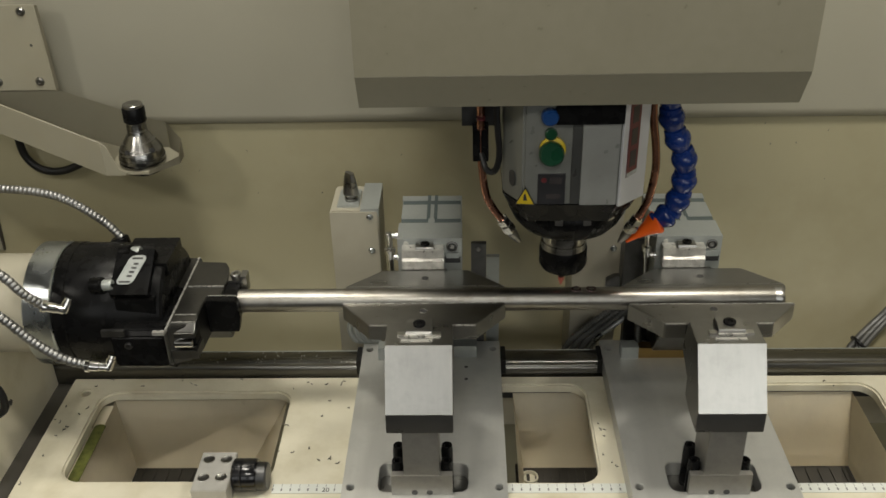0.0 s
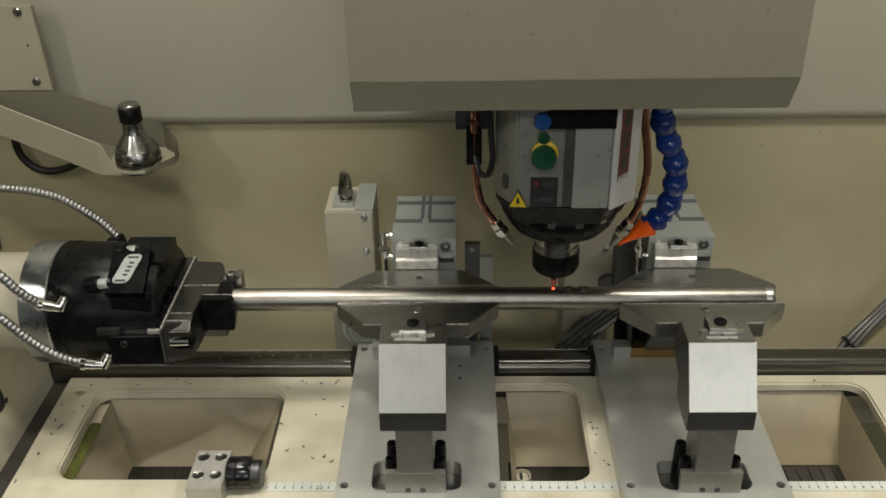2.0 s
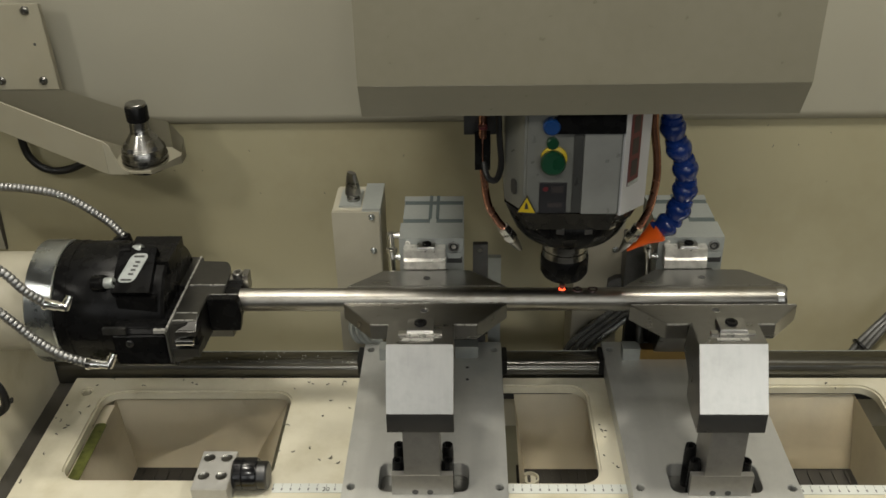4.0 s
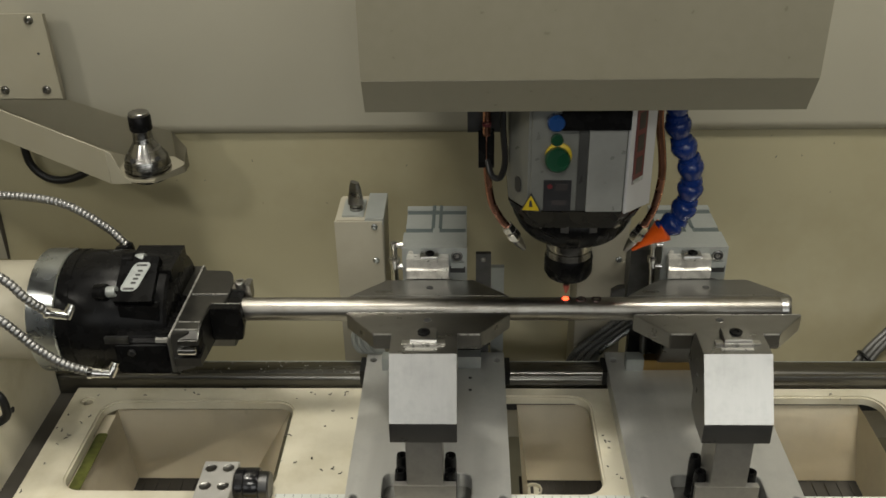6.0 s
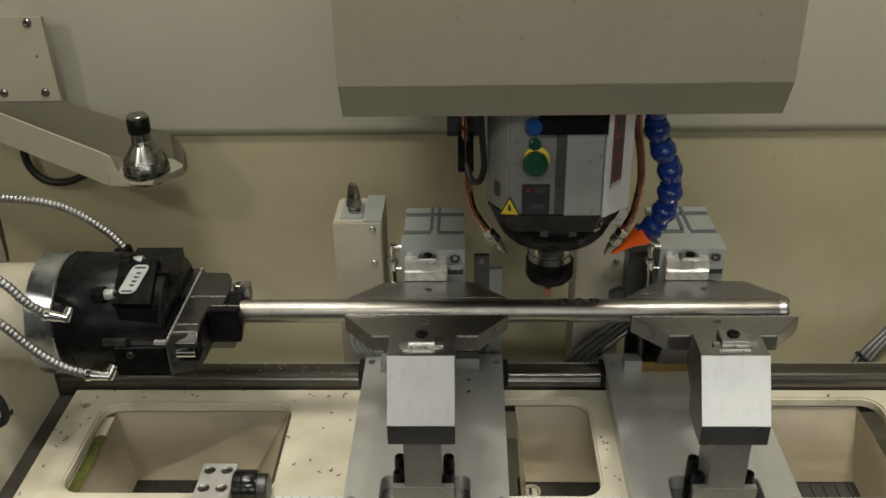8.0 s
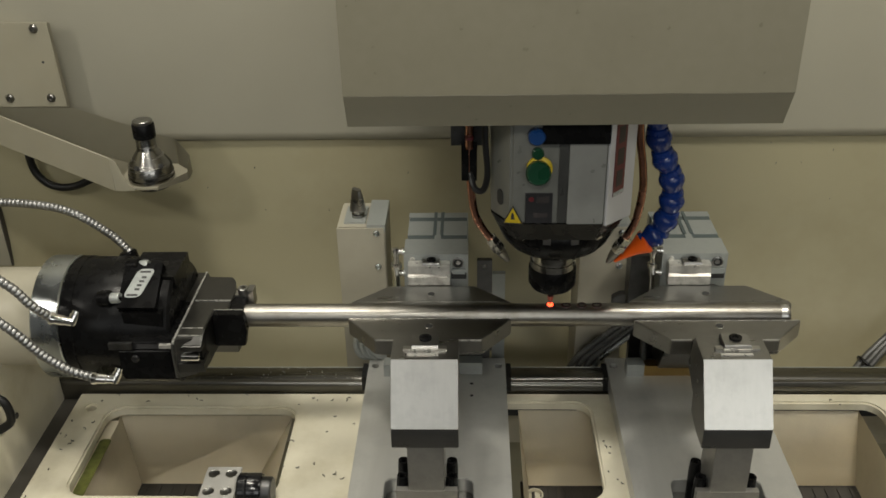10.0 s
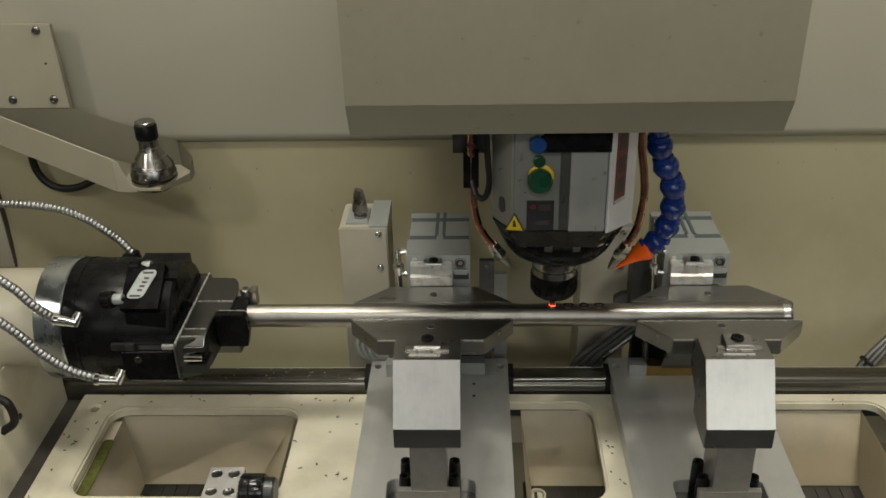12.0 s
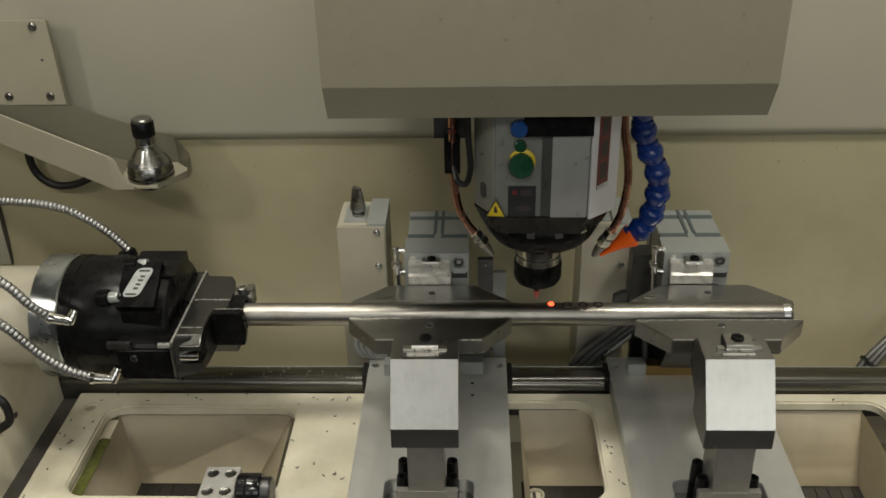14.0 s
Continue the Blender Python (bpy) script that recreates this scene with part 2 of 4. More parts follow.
def add_lathe(bm, base, axis, profile, n=32):
    """Turned body: profile rows (distance along the axis, radius)."""
    base, d = Vector(base), Vector(axis).normalized()
    u, w = frame_of(d)
    rings = []
    for h, r in profile:
        c = base + d * h
        if r < 1e-6:
            rings.append([bm.verts.new(c)])
        else:
            rings.append([bm.verts.new(c + u * (r * cos(2 * pi * k / n)) + w * (r * sin(2 * pi * k / n))) for k in range(n)])
    for a, b in zip(rings, rings[1:]):
        for k in range(n):
            j = (k + 1) % n
            if len(a) == 1 and len(b) == 1:
                continue
            if len(a) == 1:
                bm.faces.new((a[0], b[k], b[j]))
            elif len(b) == 1:
                bm.faces.new((a[k], a[j], b[0]))
            else:
                bm.faces.new((a[k], a[j], b[j], b[k]))
    for ring in (rings[0], rings[-1]):
        if len(ring) > 1:
            bm.faces.new(ring)
    return bm


def lathe(base, axis, profile, n=32):
    return add_lathe(bmesh.new(), base, axis, profile, n)


def smooth_path(pts, per=10):
    p = [Vector(q) for q in pts]
    p = [p[0] * 2 - p[1]] + p + [p[-1] * 2 - p[-2]]
    out = []
    for i in range(1, len(p) - 2):
        for k in range(per):
            t = k / per
            a, b, c, d = p[i - 1:i + 3]
            out.append(0.5 * ((2 * b) + (c - a) * t + (2 * a - 5 * b + 4 * c - d) * t * t + (3 * b - a - 3 * c + d) * t ** 3))
    out.append(p[-2])
    return out


def add_pipe(bm, pts, r, n=12, ripple=0.0):
    """A round pipe along points; ripple makes every second ring narrower, as in a spiral hose."""
    prev, u = None, None
    rings = []
    for i, c in enumerate(pts):
        d = (pts[min(i + 1, len(pts) - 1)] - pts[max(i - 1, 0)]).normalized()
        if u is None:
            u, _ = frame_of(d)
        u = (u - d * u.dot(d)).normalized()
        w = d.cross(u)
        rad = r * (1 - ripple * (0.0, 0.25, 1.0, 0.25)[i % 4])
        rings.append([bm.verts.new(c + u * (rad * cos(2 * pi * k / n)) + w * (rad * sin(2 * pi * k / n))) for k in range(n)])
    for a, b in zip(rings, rings[1:]):
        for k in range(n):
            j = (k + 1) % n
            bm.faces.new((a[k], a[j], b[j], b[k]))
    bm.faces.new(rings[0])
    bm.faces.new(rings[-1])
    return bm


def even_steps(path, step):
    out, left = [path[0]], step
    for a, b in zip(path, path[1:]):
        d = (b - a).length
        while left <= d:
            out.append(a.lerp(b, left / d))
            left += step
        left -= d
    return out


def pipe(pts, r, per=10, n=12, ripple=0.0):
    path = smooth_path(pts, per)
    return add_pipe(bmesh.new(), even_steps(path, 0.00125) if ripple else path, r, n, ripple)


def rounded(x0, x1, y0, y1, r, n=6):
    out = []
    for cx, cy, a in ((x1 - r, y1 - r, 0), (x0 + r, y1 - r, 90), (x0 + r, y0 + r, 180), (x1 - r, y0 + r, 270)):
        for k in range(n + 1):
            t = radians(a + 90 * k / n)
            out.append((cx + r * cos(t), cy + r * sin(t)))
    return out


def disc(cx, cy, r, n=20):
    return [(cx + r * cos(2 * pi * k / n), cy + r * sin(2 * pi * k / n)) for k in range(n)]


def holed_plate(outer, holes, z0, z1, chamfer=0.0):
    """A flat plate with through holes."""
    bm = bmesh.new()
    loops = []
    for loop in (outer, *holes):
        vs = [bm.verts.new((x, y, z1)) for x, y in loop]
        es = [bm.edges.new((vs[i], vs[(i + 1) % len(vs)])) for i in range(len(vs))]
        loops.append((vs, es))
    bmesh.ops.triangle_fill(bm, edges=[e for _, es in loops for e in es], use_beauty=True)
    top = list(bm.faces)
    low = {v: bm.verts.new((v.co.x, v.co.y, z0)) for v in list(bm.verts)}
    for f in top:
        bm.faces.new([low[v] for v in reversed(f.verts)])
    for vs, _ in loops:
        for i in range(len(vs)):
            a, b = vs[i], vs[(i + 1) % len(vs)]
            bm.faces.new((a, b, low[b], low[a]))
    bmesh.ops.recalc_face_normals(bm, faces=bm.faces)
    if chamfer:
        rim = [e for e in bm.edges if len(e.link_faces) == 2 and e.calc_face_angle(0) > 0.8 and e.verts[0].co.z > z1 - 1e-6 and e.verts[1].co.z > z1 - 1e-6]
        bmesh.ops.bevel(bm, geom=rim, offset=chamfer, segments=2, affect="EDGES", clamp_overlap=True)
    return bm


def cap_screw(name, parent, at, axis, r=0.004, h=0.004, mat=None, label=""):
    """A socket-head screw with its recessed hexagon socket."""
    prof = [(0, r), (h * 0.85, r), (h, r * 0.88), (h, r * 0.5), (h * 0.35, r * 0.48), (h * 0.3, 0)]
    return part(name, lathe(at, axis, prof, 14), mat or DARKSTEEL, parent, label)


def pan_screw(name, parent, at, axis, r=0.004, mat=None):
    prof = [(0, r), (r * 0.35, r * 0.92), (r * 0.6, r * 0.62), (r * 0.62, r * 0.42), (r * 0.25, r * 0.38), (r * 0.2, 0)]
    return part(name, lathe(at, axis, prof, 14), mat or ZINC, parent)


# ---------------------------------------------------------------- setting
AX_Y, AX_Z = 0.13, 0.168        # axis of the work tube and chuck
WALL_Y = 0.45


def build_setting():
    drop = [(0.0, 0.258), (0.0, 0.130), (0.0015, 0.100), (0.005, 0.070), (0.0105, 0.040), (0.018, 0.010), (0.028, -0.020), (0.041, -0.050), (0.057, -0.080), (0.075, -0.110), (0.094, -0.140), (0.110, -0.170)]
    slope = [(WALL_Y - d, z) for d, z in drop] + [(WALL_Y - 0.110, -0.5), (WALL_Y + 0.03, -0.5), (WALL_Y + 0.03, 0.258)]
    tagged(part("wall_back", prism(slope, "x", -1.2, 1.3, 0.0), WALL), "cream-painted sheet metal back wall curving into a chute", "wall", kind="structure")
    fold = [(WALL_Y + 0.03, 0.2586), (WALL_Y - 0.001, 0.2586), (WALL_Y - 0.0055, 0.2605), (WALL_Y - 0.0100, 0.2650), (WALL_Y - 0.0130, 0.2705), (WALL_Y - 0.0140, 0.2760), (WALL_Y - 0.0140, 1.25), (WALL_Y + 0.03, 1.25)]
    tagged(part("wall_back_upper", prism(fold, "x", -1.2, 1.3, 0.0), WALL_UP), "pale grey sheet metal upper back panel", "wall", kind="structure")
    tagged(part("trim", box(-0.6625, -0.6605, WALL_Y - 0.0105, WALL_Y + 0.001, 0.060, 0.2575, 0.0), STRIP), "thin dark upright panel joint", "joint", kind="structure")
    tagged(part("wall_left_panel", box(-1.2, -0.663, WALL_Y - 0.010, WALL_Y - 0.0005, 0.060, 0.2575, 0.001), WALL_UP), "pale grey sheet metal corner panel", "wall", kind="structure")
    tagged(part("wall_left", box(-1.23, -1.2, -0.45, WALL_Y, -0.5, 1.25, 0.002), WALL), "cream sheet metal side wall", "wall", kind="structure")
    tagged(part("wall_right", box(1.3, 1.33, -0.45, WALL_Y, -0.5, 1.25, 0.002), WALL), "cream sheet metal side wall", "wall", kind="structure")
    tagged(part("floor", box(-4, 4, -4, 3, -1.05, -1.0, 0), CONCRETE), "grey concrete workshop floor", "floor", kind="structure")
    for nm, b in (("wall_shop_front", (-4, 4, -4.1, -4, -1, 2.6)), ("wall_shop_rear", (-4, 4, 3, 3.1, -1, 2.6)),
                  ("wall_shop_west", (-4.1, -4, -4, 3, -1, 2.6)), ("wall_shop_east", (4, 4.1, -4, 3, -1, 2.6))):
        tagged(part(nm, box(*b, 0), SHOPWALL), "plain grey workshop wall", "wall", kind="structure")
    tagged(part("ceiling", box(-4, 4, -4, 3, 2.6, 2.7, 0), SHOPWALL), "plain pale workshop ceiling", "ceiling", kind="structure")


# pockets of the bed: x0, x1, y0, y1
POCKETS = ((-0.4315, -0.1865, 0.013, 0.172), (0.062, 0.189, 0.010, 0.184), (0.372, 0.556, 0.008, 0.184))


def build_bed():
    holes = [rounded(a, b, c, d, 0.022, 8) for a, b, c, d in POCKETS]
    holes.append(disc(-0.4555, 0.172, 0.006))
    holes += [rounded(x - 0.054, x + 0.054, -0.072, 0.080, 0.012) for x in (-0.0100, 0.3070)]
    bed = tagged(part("machine_bed", holed_plate([(-0.4805, -0.085), (0.95, -0.085), (0.95, 0.203), (-0.4805, 0.203)], holes, -0.012, 0.0, 0.0025), BED),
                 "cream-painted machine bed with rounded openings and swarf", "machine bed", kind="structure")
    # hopper edges under each opening: top and bottom x of both sides, run of the back slope
    chutes = ((-0.4215, -0.1945, -0.3965, -0.2475, 0.037), (0.0980, 0.2010, 0.1110, 0.2080, 0.050), (0.3800, 0.5360, 0.3900, 0.5310, 0.048))
    for (x0, x1, y0, y1), (a0, a1, l0, l1, run) in zip(POCKETS, chutes):
        bm = bmesh.new()
        b0, b1 = y0 - 0.12, y1 + 0.004
        top = [(a0, b0), (a1, b0), (a1, b1), (a0, b1)]
        low = [(l0, b0 + 0.02), (l1, b0 + 0.02), (l1, b1 - run), (l0, b1 - run)]
        tv = [bm.verts.new((x, y, -0.0165)) for x, y in top]
        lv = [bm.verts.new((x, y, -0.100)) for x, y in low]
        for i in range(4):
            bm.faces.new((tv[i], tv[(i + 1) % 4], lv[(i + 1) % 4], lv[i]))
        bmesh.ops.solidify(bm, geom=bm.faces[:], thickness=0.003)
        hop = part("swarf_hopper", bm, HOPPER, bed, "tan-painted sloping hopper under the opening")
        part("hopper_floor", box(low[0][0] - 0.01, low[1][0] + 0.01, low[0][1], low[2][1] + 0.01, -0.110, -0.102, 0.0), STRIP, hop, "dark hopper floor")
        n = 9
        for k in range(n):
            x = low[0][0] + (k + 0.5) * (low[1][0] - low[0][0]) / n
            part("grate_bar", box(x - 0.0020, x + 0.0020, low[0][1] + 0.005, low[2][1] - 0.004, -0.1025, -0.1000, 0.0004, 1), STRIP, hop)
    # oily residue on the sloping side of one opening
    part("drain_pipe", lathe((0.1180, 0.1180, -0.1015), (0, 0, 1), [(0, 0.0110), (0.0060, 0.0110), (0.0062, 0.0092), (0.0010, 0.0090)], 24), BED, bed, "pale drain pipe end in the hopper")
    part("rim_ledge", box(-0.4330, -0.4195, 0.006, 0.165, -0.0185, -0.0163, 0.0004, 1), HOPPER, bed, "narrow ledge inside the opening")
    part("residue", prism(rounded(-0.4310, -0.4165, 0.022, 0.128, 0.005), "z", -0.0162, -0.0152, 0.0003, 1), GREENSLIME, bed, "greenish dried coolant residue")
    part("bed_skirt", box(-0.4805, -0.4765, -0.085, 0.203, -0.10, -0.0122, 0.0), BED, bed)
    # dark slab set into the gap, its colour stands for the shade there
    part("gap_shade", box(-0.530, -0.4815, -0.085, 0.235, -0.030, -0.012, 0.001), STRIP, bed, "dark slab standing for the shaded gap beside the bed")
    # side column
    col = tagged(part("side_column", prism(rounded(-0.09, 0.208, -0.2, 0.128, 0.016, 6), "x", -0.72, -0.5065, 0.003), BED), "cream-painted side column beside the bed", "machine column", kind="structure")
    part("hole_plug", lathe((-0.5066, 0.090, 0.052), (1, 0, 0), [(0, 0.004), (0.001, 0.0038), (0.001, 0)], 14), INK, col, "small dark hole")
    part("handle", pipe([(-0.507, 0.055, 0.108), (-0.492, 0.052, 0.100), (-0.491, 0.052, 0.075), (-0.507, 0.05, 0.062)], 0.005, 6), RUBBER, col, "black pull handle")
    # measuring tape along the front
    tape = tagged(part("measuring_tape", box(-0.1815, 0.62, -0.0085, 0.0055, 0.0003, 0.0011, 0.0002, 1), RULERMAT), "white measuring tape with black centimetre marks stuck on bed", "measuring tape")
    tm = mesh_of(box(-0.00025, 0.00025, -0.0022, 0.0022, 0, 0.0002, 0), "tick", TAPEINK)
    tl = mesh_of(box(-0.0009, 0.0009, -0.0019, 0.0019, 0, 0.0002, 0), "numeral_bar", TAPEINK)
    for k in range(-6, 75):
        x = -0.121 + k * 0.01
        if x > 0.61:
            break
        if -0.098 < x < 0.082 or 0.215 < x < 0.395:
            continue
        for nm, me, y in (("tick", tm, 0.0026), ("numeral_bar", tl, -0.0035)):
            if nm == "numeral_bar" and k == 0:
                continue
            o = new(nm, me)
            o.parent = tape
            o.location = (x, y, 0.0011)
    for k, word in ((0, "20"),):
        c = bpy.data.curves.new("numeral", "FONT")
        c.body, c.size, c.align_x, c.extrude = word, 0.0085, "CENTER", 0.0001
        c.materials.append(INK)
        o = new("numeral", c)
        o.parent = tape
        o.location = (-0.121 + k * 0.01, -0.0065, 0.0013)
    # loose chips
    rnd = random.Random(5)
    bm = bmesh.new()
    spots = [(rnd.uniform(-0.185, -0.105), rnd.uniform(0.02, 0.2)) for _ in range(15)]
    spots += [(rnd.uniform(-0.43, -0.11), rnd.uniform(0.18, 0.203)) for _ in range(12)]
    spots += [(rnd.uniform(0.192, 0.212), rnd.uniform(0.03, 0.19)) for _ in range(3)]
    spots += [(rnd.uniform(-0.475, -0.44), rnd.uniform(0.0, 0.15)) for _ in range(8)]
    for x, y in spots:
        a, r = rnd.uniform(0, 6.3), rnd.uniform(0.0006, 0.0026)
        pts = [Vector((x + r * cos(a + 0.8 * k), y + r * sin(a + 0.8 * k), 0.0012 + 0.0004 * k)) for k in range(4)]
        add_pipe(bm, pts, 0.00055, 5)
    tagged(part("metal_chips", bm, INK), "small dark curled metal chips scattered on bed", "metal chips", kind="stuff")


def build_rail():
    rail = thing("linear_guide_rail", "long polished steel guide rail with oil and chips", "guide rail", kind="structure")
    prof = [(0.2055, -0.02), (0.231, -0.02), (0.231, 0.010), (0.2275, 0.013), (0.2275, 0.017), (0.231, 0.0195), (0.229, 0.022),
            (0.2075, 0.022), (0.2055, 0.0195), (0.209, 0.017), (0.209, 0.013), (0.2055, 0.010)]
    part("rail", prism(prof, "x", -0.53, 0.95, 0.0004, 1), RAIL, rail)
    part("rail_bed", box(-0.53, 0.95, 0.2315, 0.246, -0.06, -0.004, 0.001), DARKSTEEL, rail)
    part("cover_strip", box(-0.53, 0.95, 0.2335, 0.2425, -0.0035, 0.0135, 0.0012), ALU, rail, "grey steel strip behind the rail")
    part("ledge", box(-0.53, 0.95, 0.2470, 0.30, -0.12, -0.060, 0.001), BED, rail, "cream ledge behind the rail")


def build_specks():
    rnd = random.Random(11)
    bm = bmesh.new()
    for k in range(48):
        x = rnd.uniform(-0.24, -0.105) if k % 3 else rnd.uniform(-0.42, -0.105)
        y, r = rnd.choice((0.2065, 0.212, 0.219, 0.2275)) + rnd.uniform(-0.0015, 0.0015), rnd.uniform(0.0005, 0.0013)
        add_lathe(bm, (x, y, 0.0219), (0, 0, 1), [(0, r), (r * 0.5, r * 0.85), (r * 0.8, 0)], 8)
    tagged(part("oil_beads", bm, MID), "shiny oil beads and fine swarf on the rail", "oil beads", kind="stuff")
    bm = bmesh.new()
    for k in range(18):
        x, z = rnd.uniform(-0.55, 0.65), rnd.uniform(0.13, 0.25)
        r, a = rnd.uniform(0.0005, 0.0014), rnd.uniform(0, 3.1)
        pts = [Vector((x + r * j * cos(a), WALL_Y - 0.0006, z + r * j * sin(a) + 0.3 * r * j * j)) for j in range(3)]
        add_pipe(bm, pts, 0.0005, 5)
    tagged(part("wall_specks", bm, DARKSTEEL), "dark specks of swarf stuck to the wall", "swarf specks", kind="stuff")
    # shards lying in the openings and on the ledges
    bm = bmesh.new()
    for k in range(9):
        x, y = rnd.choice(((0.20, 0.10), (0.198, 0.05), (-0.455, 0.10), (-0.44, 0.19), (0.46, 0.192), (0.50, 0.194))), 0
        px, py = x[0] + rnd.uniform(-0.008, 0.008), x[1] + rnd.uniform(-0.02, 0.008)
        a, r = rnd.uniform(0, 6.3), rnd.uniform(0.001, 0.003)
        pts = [Vector((px + r * cos(a + 1.1 * j), py + r * sin(a + 1.1 * j), 0.001 + 0.0003 * j)) for j in range(3)]
        add_pipe(bm, pts, 0.0006, 5)
    tagged(part("metal_shards", bm, INK), "curled dark shards lying on the cream bed", "metal shards", kind="stuff")


# ---------------------------------------------------------------- clamping vises
def build_vise(x, arm, jo, co, tip_y, tag, sensor):
    """x: middle of the base plate; arm, jo, co: shifts of arms, jaws and cylinder on it; tip_y: the front jaw's edge."""
    v = thing("clamping_vise", tag, "vise", "vises holding the tube", at=(x, 0, 0))
    z0, z1 = 0.002, 0.025
    holes = [disc(sx * 0.0812, y, 0.0047) for sx in (-1, 1) for y in (-0.024, 0.229)]
    holes.append(rounded(arm - 0.0495, arm + 0.0495, -0.031, 0.014, 0.010))
    plate = part("base_plate", holed_plate([(-0.0905, -0.047), (0.0905, -0.047), (0.0905, 0.247), (-0.0905, 0.247)], holes, z0, z1, 0.0008), PLATE, v, "grey ground steel base plate")
    for sx in (-1, 1):
        for y in (-0.024, 0.229):
            part("hole_screw", lathe((sx * 0.0812, y, 0.012), (0, 0, 1), [(0, 0.0042), (0.006, 0.0042), (0.006, 0.0022), (0.003, 0.002), (0.003, 0)], 14), DARKSTEEL, plate)
    for px, py in ((0.046, 0.19), (0.046, 0.165)):
        part("pin_hole", lathe((px, py, 0.0248), (0, 0, 1), [(0, 0.0024), (0.0004, 0.0022), (0.0004, 0)], 12), INK, plate)
    # front arm: foot, post and slanted head
    fa = part("front_arm", prism([(-0.0358, 0.0255), (-0.0358, 0.113), (0.002, 0.113), (0.010, 0.070), (0.014, 0.0255)], "x", arm - 0.0190, arm + 0.0190, 0.0008), ARM, v, "dark grey steel arm with polished slanted head")
    # block in darker steel than its slanted face: the front's shade is in the colour
    part("arm_head", prism([(-0.0365, 0.1120), (-0.0365, 0.1365), (-0.0010, 0.1980), (0.0400, 0.1980), (0.0540, 0.1560), (0.0200, 0.1400), (0.0180, 0.1180), (-0.0080, 0.1120)], "x", arm - 0.0346, arm + 0.0346, 0.0007), JAW, fa, "steel head block, toned dark for its shaded front")
    part("polished_face", prism([(-0.0366, 0.1366), (-0.0373, 0.1371), (-0.0017, 0.1987), (-0.0011, 0.1983)], "x", arm - 0.0345, arm + 0.0345, 0.0002, 1), POLISHED, fa, "polished slanted steel face")
    part("arm_neck", box(arm - 0.026, arm + 0.026, 0.030, 0.080, 0.149, 0.169, 0.0008), JAW, fa)
    part("foot", box(arm - 0.0328, arm + 0.0328, -0.0362, -0.0290, 0.0255, 0.0530, 0.0008), ARM, fa, "bright steel foot")
    for sx in (-1, 1):
        for y in (-0.022, 0.002):
            cap_screw("foot_screw", fa, (arm + sx * 0.0265, y, 0.006), (0, 0, 1), 0.0066, 0.056, BLACK)
    for sx in (-0.008, 0.008):
        part("dowel", lathe((arm + sx, -0.0361, 0.0290), (0, -1, 0), [(0, 0.0036), (0.0005, 0.0033), (0.0005, 0)], 12), DARKSTEEL, fa)
    part("slot_floor", box(arm - 0.0490, arm + 0.0490, -0.0305, 0.0135, 0.0025, 0.0060, 0.0), MID, plate, "dark recess under the slot")
    # jaws, drawn about the middle of the plate
    def jaw_shape(sgn, tip, flat, back, base):
        return [(jo - 0.0930, tip), (jo + 0.0930, tip), (jo + 0.0930, flat), (jo + base, back), (jo - base, back), (jo - 0.0930, flat)]
    for nm, sgn, tip, flat, back, base in (("front_jaw", 1, tip_y, tip_y - 0.002, 0.0735, 0.0590), ("rear_jaw", -1, 0.1440, 0.1530, 0.1885, 0.0520)):
        j = part(nm, prism(jaw_shape(sgn, tip, flat, back, base), "z", 0.1515, 0.172, 0.0008), JAW, v, "dark ground steel jaw plate with bevelled ends")
        part("jaw_tip_edge", box(jo - 0.0915, jo + 0.0915, (tip if sgn > 0 else 0.1530) - 0.0009, (tip if sgn > 0 else 0.1530) - 0.0001, 0.1716, 0.1723, 0.0002, 1), EDGE if sgn > 0 else MID, j, "bright strip for jaw edge highlight")
        mid = 0.1003 if sgn > 0 else 0.1700
        part("jaw_hole", lathe((jo, mid, 0.1712), (0, 0, 1), [(0, 0.0050), (0.0011, 0.0050), (0.0013, 0.0047), (0.0010, 0.0041)], 20), JAW, j)
        part("hole_bottom", lathe((jo, mid, 0.1712), (0, 0, 1), [(0, 0.0043), (0.0010, 0.0043), (0.0011, 0)], 16), INK, j)
        if sgn > 0:
            part("notch", box(jo - 0.036, jo + 0.032, back - 0.0012, back + 0.010, 0.1510, 0.1690, 0.0005, 1), DARKSTEEL, j)
            for sx in (-1, 1):
                part("jaw_lip", box(jo + sx * 0.0475 - 0.0110, jo + sx * 0.0475 + 0.0110, back - 0.0013, back - 0.0002, 0.1705, 0.1722, 0.0003, 1), EDGE, j, "bright strip for jaw edge highlight")
    # clamp piece on the head with its screw
    cx = arm + max(0.0, jo) * 0.4
    cl = part("clamp_piece", prism([(0.0135, 0.1982), (0.0135, 0.2020), (0.0150, 0.2040), (0.0370, 0.2052), (0.0390, 0.1982)], "x", cx - 0.0138, cx + 0.0138, 0.0006), JAW, v, "small dark steel clamp piece")
    part("clamp_lip", box(cx - 0.0145, cx + 0.0145, 0.0112, 0.0134, 0.1982, 0.2012, 0.0005), EDGE, cl, "bright clamp lip")
    part("clamp_base", box(cx - 0.0225, cx + 0.0225, 0.0140, 0.0200, 0.1982, 0.2006, 0.0005), GROUND, cl, "bright clamp foot")
    part("clamp_tongue", box(cx - 0.0185, cx + 0.0135, 0.0050, 0.0085, 0.1981, 0.1992, 0.0003, 1), EDGE, cl, "bright strip for bevel highlight")
    cap_screw("clamp_screw", cl, (cx, 0.0275, 0.2044), (0, 0.0, 1), 0.0066, 0.0022, BLACK)
    # support blocks and brass strip behind the front arm
    part("spacer", box(-0.068, -0.046, 0.205, 0.222, 0.025, 0.043, 0.0008), ALU, v, "light grey spacer block")
